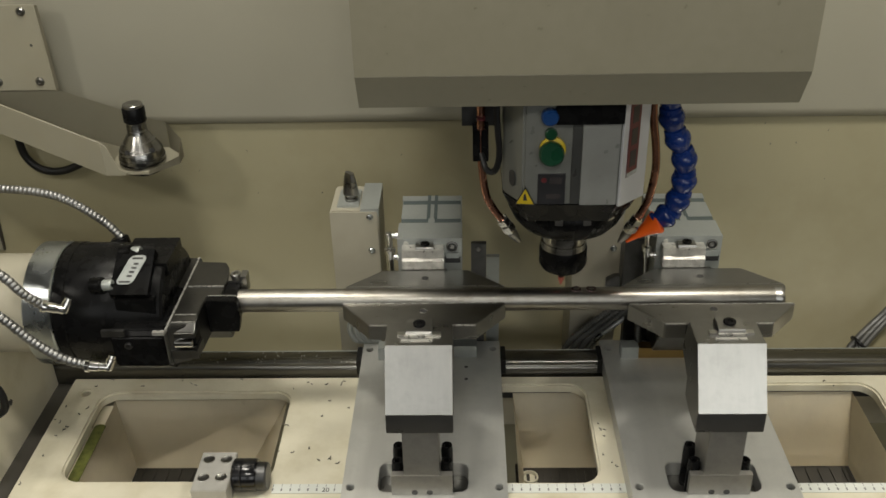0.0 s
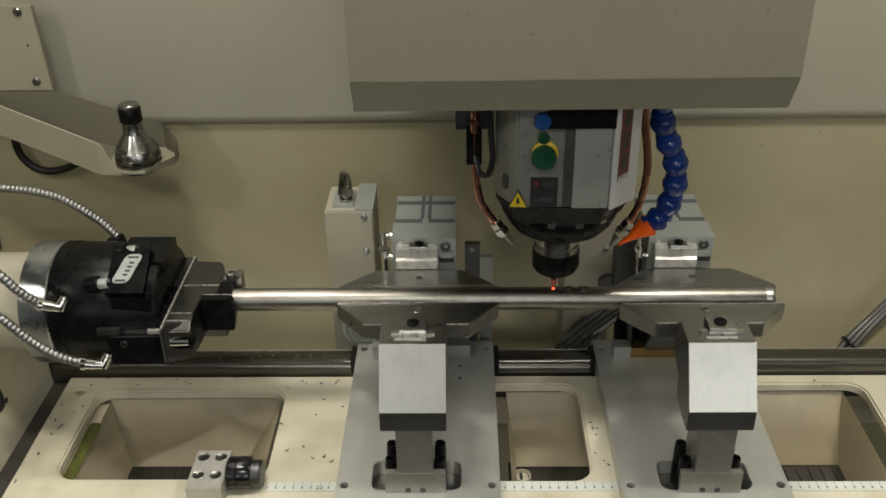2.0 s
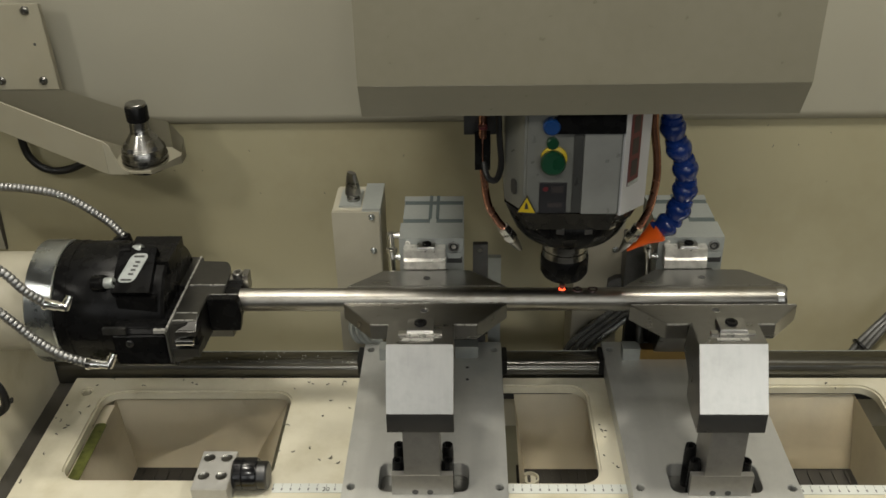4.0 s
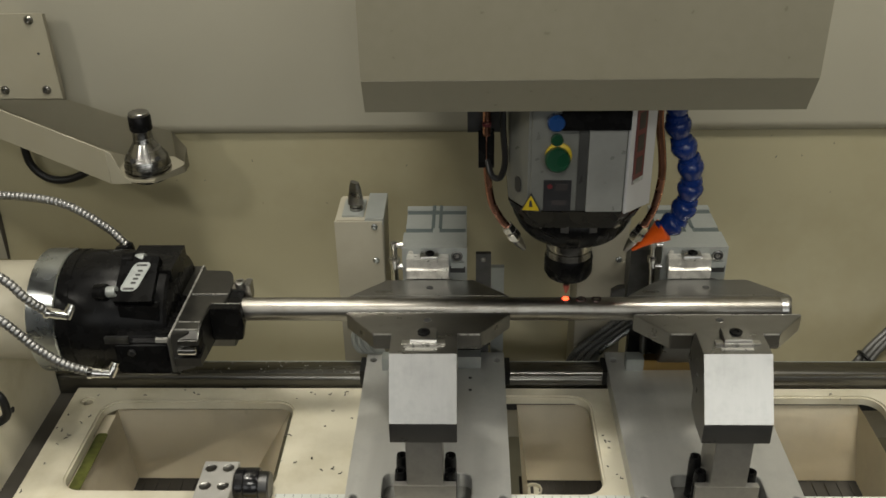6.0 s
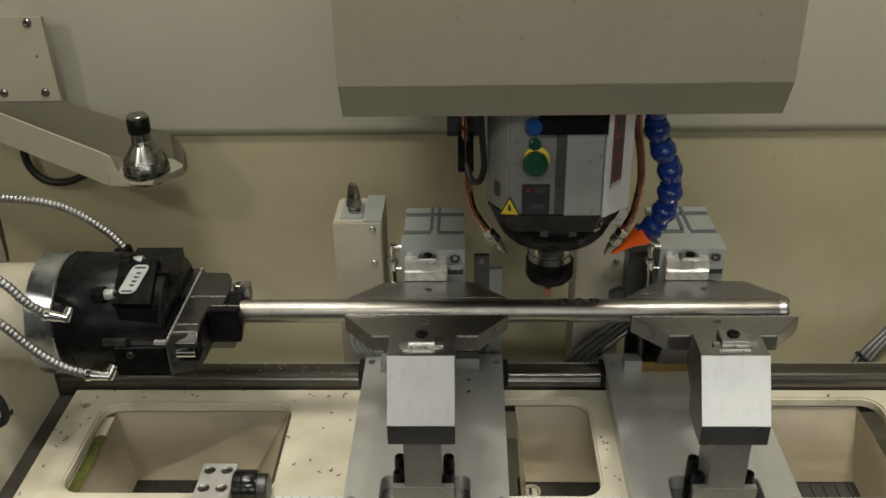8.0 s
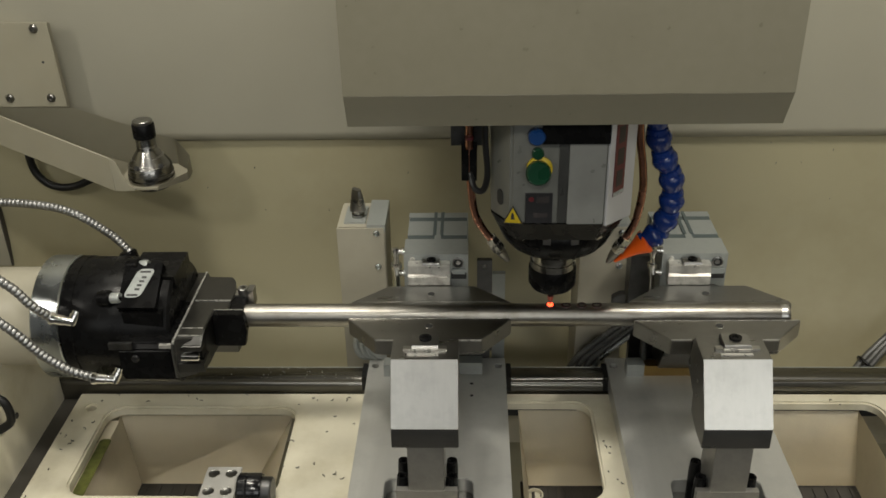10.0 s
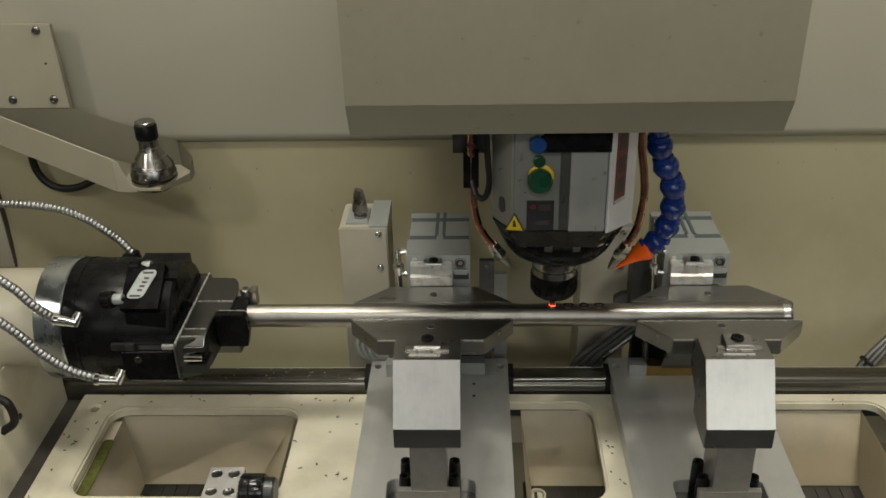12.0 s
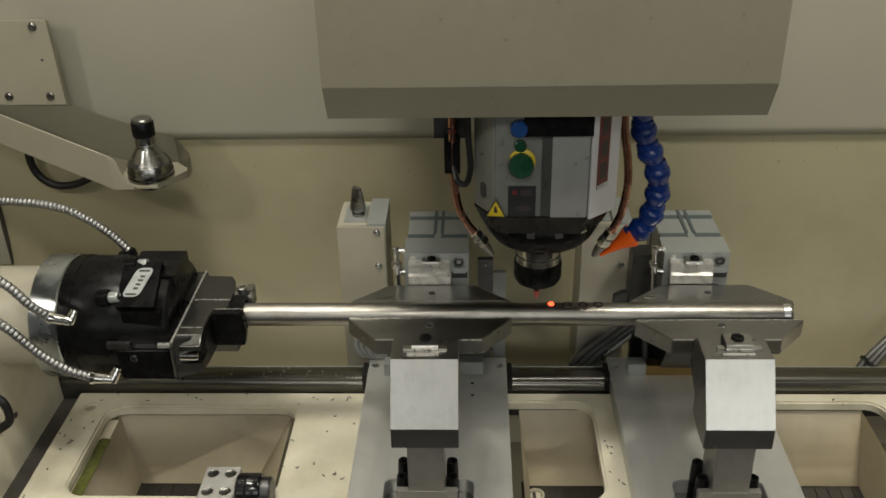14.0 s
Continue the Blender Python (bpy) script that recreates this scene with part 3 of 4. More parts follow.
    part("spacer", box(0.030, 0.060, 0.210, 0.226, 0.025, 0.043, 0.0008), ALU, v, "light grey spacer block")
    part("brass_gib", box(-0.046, 0.030, 0.207, 0.222, 0.025, 0.040, 0.0008), BRASS, v, "dull brass gib strip")
    # rear arm with air cylinder
    ra = part("rear_arm", prism([(0.150, 0.170), (0.150, 0.120), (0.215, 0.0255), (0.2465, 0.0255), (0.2465, 0.120), (0.1955, 0.150), (0.1955, 0.170)], "x", arm - 0.030, arm + 0.026, 0.0008), JAW, v, "dark steel rear arm")
    rx = co - 0.0085
    part("rear_clamp", prism([(0.1890, 0.1722), (0.1880, 0.1850), (0.1905, 0.1870), (0.1915, 0.1985), (0.2045, 0.1990), (0.2045, 0.1722)], "x", rx - 0.0252, rx + 0.0252, 0.0007), SCRAPED, ra, "bright scraped steel clamp block")
    part("rear_clamp_top", prism([(0.1880, 0.1992), (0.1880, 0.2008), (0.1895, 0.2030), (0.2040, 0.2030), (0.2040, 0.1992)], "x", rx - 0.0085, rx + 0.0130, 0.0006), JAW, ra)
    part("clamp_front", box(rx - 0.0085, rx + 0.0130, 0.1865, 0.1879, 0.1975, 0.2008, 0.0004), EDGE, ra, "bright strip for bevel highlight")
    cap_screw("rear_clamp_screw", ra, (rx + 0.003, 0.1970, 0.2028), (0, 0, 1), 0.0056, 0.0025, BLACK)
    c0, c1 = co - 0.0385, co + 0.0385
    cyl = part("air_cylinder", box(c0 - 0.001, c1, 0.2050, 0.2448, 0.125, 0.2066, 0.0022, 3), ALU, v, "grey anodised aluminium compact air cylinder")
    part("end_band", box(c0 + 0.0015, c1 - 0.0015, 0.2450, 0.2565, 0.125, 0.2055, 0.008, 4), ALUDARK, cyl)
    part("cylinder_barrel", box(c0 + 0.001, c1 - 0.001, 0.2567, 0.2950, 0.125, 0.2060, 0.009, 4), ALU, cyl)
    part("end_band", box(c0 + 0.0015, c1 - 0.0015, 0.2952, 0.3060, 0.125, 0.2055, 0.008, 4), ALUDARK, cyl)
    part("end_cap", box(c0, c1, 0.3062, 0.3190, 0.125, 0.2062, 0.008, 4), ALU, cyl)
    for sx in (-0.0035, 0.0055):
        part("sensor_groove", box(co + sx - 0.0021, co + sx + 0.0021, 0.2560, 0.3192, 0.2050, 0.2070, 0.0004, 1), ALUDARK, cyl)
    part("groove_rib", box(co - 0.0035, co + 0.0045, 0.2450, 0.2560, 0.2050, 0.2064, 0.0004, 1), ALU, cyl)
    part("cylinder_screw", lathe((co + 0.0265, 0.2050, 0.1955), (0, -1, 0), [(0, 0.0070), (0.0020, 0.0068), (0.0024, 0.0054), (0.0006, 0.0050), (0.0006, 0.0032), (0.0016, 0.0026), (0.0016, 0)], 18), MID, cyl)
    part("screw_recess", lathe((co + 0.0265, 0.2051, 0.1955), (0, -1, 0), [(0, 0.0058), (0.0009, 0.0058), (0.0010, 0)], 18), INK, cyl)
    part("guide_slot", box(co + 0.0180, co + 0.0365, 0.2030, 0.2049, 0.1735, 0.1810, 0.0005, 1), INK, cyl)
    part("guide_rod", box(co + 0.0195, co + 0.0350, 0.2010, 0.2028, 0.1810, 0.1880, 0.0008, 1), ALU, cyl)
    part("cylinder_bolt", lathe((co - 0.0290, 0.2050, 0.2000), (0, -1, 0), [(0, 0.0032), (0.0016, 0.0030), (0.0016, 0)], 12), SCRAPED, cyl)
    # air fittings at the side of the cylinder
    f = part("air_fitting", lathe((c0 - 0.0115, 0.2120, 0.2115), (0.03, -0.10, -1), [(0, 0.0035), (0.001, 0.0048), (0.009, 0.0048), (0.0095, 0.0038), (0.020, 0.0040), (0.0205, 0.0066), (0.0235, 0.0070), (0.0265, 0.0066), (0.0270, 0.0046), (0.036, 0.0046), (0.0365, 0.0036), (0.060, 0.0038), (0.0605, 0.0062), (0.068, 0.0062)], 16), CHROME, cyl, "nickel-plated air fitting")
    for z in (0.2070, 0.1790):
        part("fitting_arm", lathe((c0, 0.2125 - (0.21 - z) * 0.1, z), (-1, 0, 0), [(0, 0.0050), (0.003, 0.0050), (0.0035, 0.0036), (0.0120, 0.0036)], 14), CHROME, f)
    part("hose_spring", pipe([(c0 - 0.0100, 0.199, 0.146), (c0 - 0.012, 0.20, 0.11), (c0 - 0.012, 0.21, 0.07), (c0 - 0.005, 0.23, 0.03)], 0.005, 16, 10, 0.22), DARKSTEEL, v, "dark spiral-wrapped air hose")
    # side bracket at the back
    if sensor:
        part("side_bracket", prism([(0.0536, 0.0255), (0.0536, 0.166), (0.0731, 0.166), (0.0731, 0.0255)], "y", 0.262, 0.270, 0.0008), DARKSTEEL, v, "dark steel sensor bracket")
        part("side_strip", box(0.0735, 0.0900, 0.262, 0.270, 0.0, 0.146, 0.001), ALU, v, "pale aluminium strip")
        pan_screw("bracket_screw", v, (0.063, 0.262, 0.158), (0, -1, 0), 0.0035, MID)
    else:
        part("side_bracket", prism([(-0.0890, 0.100), (-0.0890, 0.125), (-0.0790, 0.131), (-0.0720, 0.131), (-0.0720, 0.100)], "y", 0.236, 0.246, 0.0008), DARKSTEEL, v, "dark steel sensor bracket")
        part("valve_block", box(-0.0700, -0.0440, 0.232, 0.260, 0.100, 0.1880, 0.002), DARKSTEEL, v, "dark valve block beside the cylinder")
    part("rear_support", box(-0.06, 0.07, 0.2475, 0.262, 0.0, 0.098, 0.001), DARKSTEEL, v)
    part("carriage", box(-0.085, 0.085, 0.200, 0.236, 0.0, 0.0015, 0.0), DARKSTEEL, v)
    part("wiper", box(0.0912, 0.0975, 0.204, 0.2335, 0.003, 0.0255, 0.001), RUBBER, v, "black rail wiper")
    part("wiper", box(-0.0975, -0.0912, 0.204, 0.2335, 0.003, 0.0255, 0.001), RUBBER, v, "black rail wiper")
    return v


# ---------------------------------------------------------------- chuck and tube
def build_chuck():
    c = thing("chuck", "black two-jaw power chuck with zinc-plated back ring", "chuck", at=(0, AX_Y, AX_Z))
    part("spindle_nose", lathe((-0.80, 0, 0), (1, 0, 0), [(0, 0.0575), (0.350, 0.0575), (0.352, 0.056)], 48), CREAM, c, "cream-painted headstock nose")
    part("back_ring", lathe((-0.4480, 0, 0), (1, 0, 0), [(0, 0.0690), (0.002, 0.0715), (0.031, 0.0715), (0.0325, 0.070)], 64), ZINC, c, "zinc-plated steel ring")
    part("body", lathe((-0.4058, 0, 0), (1, 0, 0), [(-0.0095, 0.0690), (-0.0075, 0.0708), (0.004, 0.0708), (0.005, 0.0698), (0.050, 0.0698), (0.052, 0.0690), (0.109, 0.0665), (0.112, 0.064)], 72), BLACK, c, "black body")
    # stepped housing round the front
    part("front_housing", prism([(-0.086, -0.028), (-0.086, 0.010), (-0.080, 0.0165), (0.066, 0.0165), (0.070, 0.005), (0.060, -0.050), (-0.06, -0.050)], "x", -0.346, -0.2872, 0.002), BLACK, c, "black square front housing")
    part("top_rib", box(-0.345, -0.292, -0.024, 0.034, 0.050, 0.0660, 0.003, 2), BLACK, c)
    part("side_rib", box(-0.343, -0.300, -0.062, -0.045, 0.024, 0.042, 0.003, 2), BLACK, c)
    part("flat_key", box(-0.354, -0.3285, -0.0880, -0.083, 0.012, 0.0195, 0.001), DARKSTEEL, c)
    tilt = pose(-0.3275, -0.0335, 0.0610, 31, 0, 0)
    pad = part("pad", box(-0.020, 0.022, -0.030, 0.026, -0.010, 0.0042, 0.002, 2), BLACK, c, at=tilt)
    pl = part("name_plate", prism([(x + 0.35 * y, y) for x, y in rounded(-0.0095, 0.0095, -0.0180, 0.0180, 0.006)], "z", 0.0044, 0.0054, 0.0002, 1), LABELWHITE, pad, "silver plate with illegible print")
    for k in range(4):
        y = -0.008 + k * 0.0050
        part("print_bar", box(-0.001 + 0.35 * y, 0.0045 + 0.35 * y, y - 0.0012, y + 0.0014, 0.0054, 0.0056, 0), INK, pl)
    for y in (-0.0150, 0.0140):
        part("print_bar", box(-0.006 + 0.35 * y, 0.006 + 0.35 * y, y - 0.0012, y + 0.0012, 0.0054, 0.0056, 0), INK, pl)
    for x, y, z in ((-0.334, -0.009, 0.0715), (-0.356, -0.051, 0.0545)):
        part("hub", lathe((x - 0.012, y, z), (1, -0.1, 0.1), [(0, 0.009), (0.012, 0.009), (0.0135, 0.0075)], 18), BLACK, c)
        cap_screw("chuck_screw", c, (x + 0.001, y - 0.001, z + 0.001), (1, -0.12, 0.12), 0.0062, 0.0105, ALU, "pale socket-head screw")
    # steel slides and jaws
    part("rear_slide", prism([(-0.3020, 0.0034), (-0.2400, 0.0034), (-0.2390, 0.020), (-0.2440, 0.046), (-0.2500, 0.0575), (-0.2790, 0.0590), (-0.2830, 0.0690), (-0.3020, 0.0690)], "z", -0.055, 0.0182, 0.0010), SLIDE, c, "dark ground steel rear slide")
    part("front_slide", prism([(-0.2850, -0.082), (-0.2660, -0.074), (-0.2575, -0.056), (-0.2555, -0.0170), (-0.2400, -0.0170), (-0.2400, 0.0028), (-0.2850, 0.0028)], "z", -0.030, 0.0178, 0.0010), SLIDE, c, "dark ground steel front slide")
    # thin pale strips put the bevels' highlights into the colour
    part("edge_strip", box(-0.2860, -0.2838, -0.0835, 0.0690, 0.0165, 0.0190, 0.0007, 2), EDGE, c, "bright strip for bevel highlight")
    part("edge_corner", box(-0.2985, -0.2862, -0.0885, -0.0840, 0.0140, 0.0180, 0.0008, 2), EDGE, c, "bright strip for corner highlight")
    part("parting_strip", box(-0.2820, -0.2405, 0.0024, 0.0038, 0.0172, 0.0190, 0.0004, 2), EDGE, c, "bright strip for parting edge highlight")
    blk = part("jaw_block", prism([(-0.0795, 0.0030), (-0.0795, 0.0110), (-0.0700, 0.0186), (-0.0560, 0.0196), (-0.0560, 0.0030)], "x", -0.2835, -0.2560, 0.0012), SLIDE, c, "steel jaw block")
    part("block_edge", box(-0.2825, -0.2570, -0.0708, -0.0694, 0.0180, 0.0192, 0.0004, 1), EDGE, blk)
    part("block_edge", box(-0.2815, -0.2580, -0.0572, -0.0560, 0.0190, 0.0200, 0.0004, 1), EDGE, blk)
    part("block_foot", box(-0.2860, -0.2545, -0.0830, -0.0575, -0.0210, -0.0105, 0.0016), SLIDE, blk)
    part("block_core", box(-0.2850, -0.2570, -0.0740, -0.0575, -0.0103, 0.0028, 0.0005, 1), BLACK, blk)
    cap_screw("jaw_screw", blk, (-0.2665, -0.0735, -0.004), (0, -1, 0), 0.0052, 0.006, CHROME)
    part("screw_collar", lathe((-0.2800, -0.0775, -0.0040), (1, 0, 0), [(0, 0.0040), (0.001, 0.0052), (0.020, 0.0052), (0.021, 0.0042)], 16), CHROME, blk, "shiny clamping spindle")
    part("face_plate", prism([(-0.0885, 0.0160), (-0.0885, -0.024), (-0.078, -0.032), (-0.06, -0.032), (-0.06, 0.0160)], "x", -0.2862, -0.2842, 0.0006), MID, c)
    part("front_jaw", prism([(-0.2553, -0.0235), (-0.2553, 0.0186), (-0.2235, 0.0186), (-0.2200, 0.0150), (-0.2180, -0.0040), (-0.2215, -0.0235)], "y", -0.0290, -0.0172, 0.0009), BLACK, c, "black gripping jaw")
    part("jaw_edge", box(-0.2545, -0.2225, -0.0182, -0.0170, 0.0180, 0.0190, 0.0003, 1), EDGE, c, "bright strip for jaw edge highlight")
    part("jaw_bridge", box(-0.2553, -0.2240, -0.0168, 0.0160, -0.0200, 0.0150, 0.0010), BLACK, c)
    part("rear_jaw", box(-0.2395, -0.2200, 0.0165, 0.030, -0.018, 0.0172, 0.0010), GROUND, c, "steel gripping jaw")
    cap_screw("jaw_pin", c, (-0.2300, 0.022, 0.0172), (0, 0, 1), 0.0066, 0.0075, GROUND)
    part("pin_block", box(-0.2240, -0.2170, 0.0150, 0.0300, 0.0020, 0.0235, 0.0012), MID, c, "small steel block by the jaw")
    cap_screw("housing_screw", c, (-0.327, -0.086, 0.000), (0, -1, 0), 0.0042, 0.003, DARKSTEEL)
    return c


def build_tube():
    t = thing("steel_tube", "ground steel tube clamped between chuck and vises", "tube", at=(0, AX_Y, AX_Z))
    prof = [(0, 0.0134), (0.624, 0.0134), (0.6258, 0.0128), (0.6258, 0.0108), (0.60, 0.0106)]
    part("tube_wall", lathe((-0.226, 0, 0), (1, 0, 0), prof, 64), TUBE, t)
    part("end_plug", lathe((0.385, 0, 0), (1, 0, 0), [(0, 0.0105), (0.0130, 0.0105), (0.0150, 0.009)], 32), CHROME, t, "shiny end plug")
    part("deburred_rim", lathe((0.3895, 0, 0), (1, 0, 0), [(0, 0.01345), (0.0015, 0.0136), (0.0030, 0.0134), (0.0050, 0.0137), (0.0085, 0.0136), (0.0100, 0.0129)], 48), MID, t, "bright scraped rim of the tube")
    for x in (0.1644, 0.1817):
        drilled_collar(x, t)
    return t


def drilled_collar(x, parent):
    """The raised, heat-blued rim that a friction drill leaves."""
    bm = bmesh.new()
    n, m = 20, 6
    rings = []
    for k in range(n):
        a = 2 * pi * k / n
        r = 0.0013 * (1 + 0.25 * sin(3 * a + x * 900))
        rings.append([bm.verts.new(((0.0046 + r * cos(2 * pi * j / m)) * cos(a), (0.0046 + r * cos(2 * pi * j / m)) * sin(a), r * sin(2 * pi * j / m) - 0.9 * sin(a) ** 2 * 0.001)) for j in range(m)])
    for k in range(n):
        for j in range(m):
            bm.faces.new((rings[k][j], rings[(k + 1) % n][j], rings[(k + 1) % n][(j + 1) % m], rings[k][(j + 1) % m]))
    o = part("drilled_collar", bm, OXIDE, parent, "dark heat-blued collar round a drilled hole", at=pose(x, 0, 0.0132))
    part("bore", lathe((0, 0, -0.004), (0, 0, 1), [(0, 0.0040), (0.0040, 0.0040), (0.0042, 0.0036), (0.0036, 0)], 16), INK, o)
    return o


# ---------------------------------------------------------------- moving head
SX, SY = 0.149, 0.13


def build_head():
    h = thing("milling_head", "grey spindle head with beige sheet metal cover", "milling head")
    # cover: folded sheet with a front lip, sides and back
    bm = bmesh.new()
    y0 = 0.020
    add_prism(bm, [(y0, 0.4765), (y0 + 0.002, 0.4765), (y0 + 0.002, 0.86), (y0, 0.86)], "x", -0.0586, 0.3455)
    cov = part("cover", bevel(bm, 0.0004, 1), COVER, h, "beige painted sheet metal cover with folded lip")
    part("cover_lip", prism([(y0, 0.4762), (y0 + 0.0185, 0.4400), (y0 + 0.0200, 0.4406), (y0 + 0.002, 0.4762)], "x", -0.0586, 0.3455, 0.0003, 1), COVER, cov, "folded lower lip")
    for x0, x1 in ((-0.0586, -0.0566), (0.3435, 0.3455)):
        part("cover_side", prism([(y0 + 0.0021, 0.4765), (y0 + 0.0201, 0.4408), (0.40, 0.4408), (0.40, 0.86), (y0 + 0.0021, 0.86)], "x", x0, x1, 0.0004, 1), COVER, cov)
    part("carriage", box(-0.02, 0.31, 0.20, 0.38, 0.47, 0.86, 0.003), DARKSTEEL, h, "dark carriage inside the cover")
    # housing: chamfered column
    body = [(0.0775, 0.085), (0.096, 0.057), (0.1885, 0.055), (0.219, 0.088), (0.219, 0.172), (0.200, 0.205), (0.096, 0.205), (0.0775, 0.172)]
    part("housing", prism(body, "z", 0.328, 0.60, 0.002), HEADGREY, h, "grey cast spindle housing")
    lo = bmesh.new()
    a = [lo.verts.new((x, y, 0.3275)) for x, y in body]
    b = [lo.verts.new((SX + (x - SX) * 0.86, SY + (y - SY) * 0.86, 0.304)) for x, y in body]
    for i in range(8):
        lo.faces.new((a[i], a[(i + 1) % 8], b[(i + 1) % 8], b[i]))
    lo.faces.new(a)
    lo.faces.new(b)
    part("housing_foot", lo, BLACK, h, "black tapered foot of the housing")
    part("front_panel", box(0.152, 0.1875, 0.0515, 0.0555, 0.330, 0.455, 0.001), HEADLIGHT, h, "lighter grey front panel")
    part("panel_groove", box(0.1425, 0.1515, 0.0540, 0.0562, 0.330, 0.47, 0.0003, 1), GROOVE, h, "dark groove")
    part("dark_top", box(0.125, 0.190, 0.049, 0.056, 0.4165, 0.47, 0.001), BLACK, h)
    dirv = Vector((0.219 - 0.1885, 0.088 - 0.055, 0)).normalized()
    nrm = Vector((dirv.y, -dirv.x, 0))
    m = Matrix((( dirv.x, nrm.x, 0, 0.1885), (dirv.y, nrm.y, 0, 0.055), (0, 0, 1, 0), (0, 0, 0, 1)))
    side = part("side_panel", prism([(0.000, 0.3265), (0.0445, 0.3225), (0.0445, 0.47), (0.000, 0.47)], "y", 0.0004, 0.0034, 0.0006), HEADWHITE, h, "white side panel", at=m)
    rl = part("red_label", box(0.008, 0.026, 0.0036, 0.0042, 0.356, 0.46, 0.0001, 1), REDLABEL, side, "dark red label with illegible print")
    part("label_foot", box(0.008, 0.026, 0.0042, 0.0045, 0.3565, 0.3605, 0), LABELWHITE, rl)
    for k in range(4):
        part("print_bar", box(0.012, 0.022, 0.0042, 0.0045, 0.366 + k * 0.023, 0.383 + k * 0.023, 0), LABELGREY, rl)
    # caps
    fy = 0.0555
    part("yellow_ring", lathe((0.1235, fy, 0.3895), (0, -1, 0), [(0, 0.0128), (0.003, 0.0128), (0.0035, 0.012)], 28), YELLOW, h, "yellow ring")
    part("green_cap", lathe((0.1222, fy - 0.003, 0.3868), (0, -1, 0.1), [(0, 0.0122), (0.007, 0.0122), (0.009, 0.0105), (0.009, 0)], 28), GREEN, h, "green round cap")
    part("green_dot", lathe((0.1215, fy, 0.4055), (0, -1, 0), [(0, 0.006), (0.004, 0.006), (0.005, 0.005)], 18), GREEN, h)
    part("blue_cap", lathe((0.1200, fy, 0.4235), (0, -1, 0), [(0, 0.0085), (0.006, 0.0085), (0.008, 0.007)], 20), BLUECAP, h, "blue round cap")
    sq = part("square_label", box(0.1105, 0.1375, 0.0545, 0.0565, 0.3295, 0.3625, 0.0003, 1), LABELBLACK, h, "black square label with illegible print")
    part("print_dot", lathe((0.1165, 0.0545, 0.356), (0, -1, 0), [(0, 0.0028), (0.0003, 0.0026)], 14), REDLABEL, sq)
    part("print_bar", box(0.122, 0.134, 0.0541, 0.0545, 0.352, 0.359, 0), LABELGREY, sq)
    part("print_bar", box(0.119, 0.133, 0.0541, 0.0545, 0.336, 0.341, 0), LABELGREY, sq)
    tri = part("warning_triangle", prism([(-0.0085, 0), (0.0085, 0), (0, 0.0165)], "y", -0.0006, 0, 0.0002, 1), YELLOW, h, "yellow warning triangle", at=pose(0.0945, 0.0565, 0.3305, 0, 0, -52))
    part("triangle_mark", prism([(-0.002, 0.004), (0.002, 0.004), (0.0004, 0.011), (-0.0012, 0.011)], "y", -0.0009, -0.0006, 0.0), INK, tri)
    part("triangle_border", prism([(-0.0105, -0.0012), (0.0105, -0.0012), (0, 0.0192)], "y", -0.0003, 0.0006, 0.0002, 1), INK, tri)
    tri.matrix_basis = pose(0.0985, 0.0552, 0.3300, 0, 0, -8)
    part("oval_hole", prism(rounded(-0.0045, 0.0045, -0.0085, 0.0085, 0.0044), "y", -0.0006, 0.0, 0), INK, h, "dark oval hole", at=pose(0.0862, 0.0706, 0.3515, 0, 0, -56))
    # collar, nose, nut and tool
    part("collar", lathe((SX, SY, 0.304), (0, 0, -1), [(0, 0.062), (0.004, 0.0635), (0.010, 0.064), (0.022, 0.0585), (0.030, 0.052), (0.0335, 0.046), (0.0335, 0)], 56), BLACK, h, "black spindle collar")
    for k in range(4):
        a = radians(-90 + (k - 1.5) * 26)
        part("drive_lug", box(-0.004, 0.004, -0.002, 0.004, -0.005, 0.006, 0.0005, 1), MID, h, at=pose(SX + 0.063 * cos(a), SY + 0.063 * sin(a), 0.303, 0, 0, math.degrees(a) + 90))
    part("retaining_ring", lathe((SX, SY, 0.3075), (0, 0, -1), [(0, 0.0590), (0.001, 0.0622), (0.0035, 0.0632), (0.0045, 0.0615)], 56), NOSE, h, "shiny oiled retaining ring")
    part("nose", lathe((0.1475, SY, 0.2705), (0, 0, -1), [(0, 0.0245), (0.008, 0.0245), (0.0085, 0.0225), (0.0120, 0.0225), (0.0125, 0.0248), (0.0190, 0.0252), (0.0195, 0.0240), (0.0225, 0.0240), (0.0230, 0.0254), (0.0300, 0.0256), (0.0305, 0.0240)], 40), NOSE, h, "shiny tool holder")
    nut = bmesh.new()
    add_lathe(nut, (0.1475, SY, 0.2400), (0, 0, -1), [(0, 0.0258), (0.002, 0.0266), (0.021, 0.0266), (0.0265, 0.0235), (0.0265, 0.010), (0.024, 0.009), (0.024, 0)], 40)
    part("collet_nut", nut, BLACK, h, "black collet nut")
    part("drill_shank", lathe((0.1467, SY, 0.2205), (0, 0, -1), [(0, 0.0046), (0.012, 0.0046), (0.0125, 0.0056), (0.015, 0.0056), (0.0155, 0.0034), (0.022, 0.0034)], 24), OXIDE, h, "dark friction drill shank")
    part("drill_tip", lathe((0.1467, SY, 0.1985), (0, 0, -1), [(0, 0.0034), (0.004, 0.0032), (0.0110, 0.0008), (0.0115, 0)], 24), TIP, h, "dull red hot drill tip")
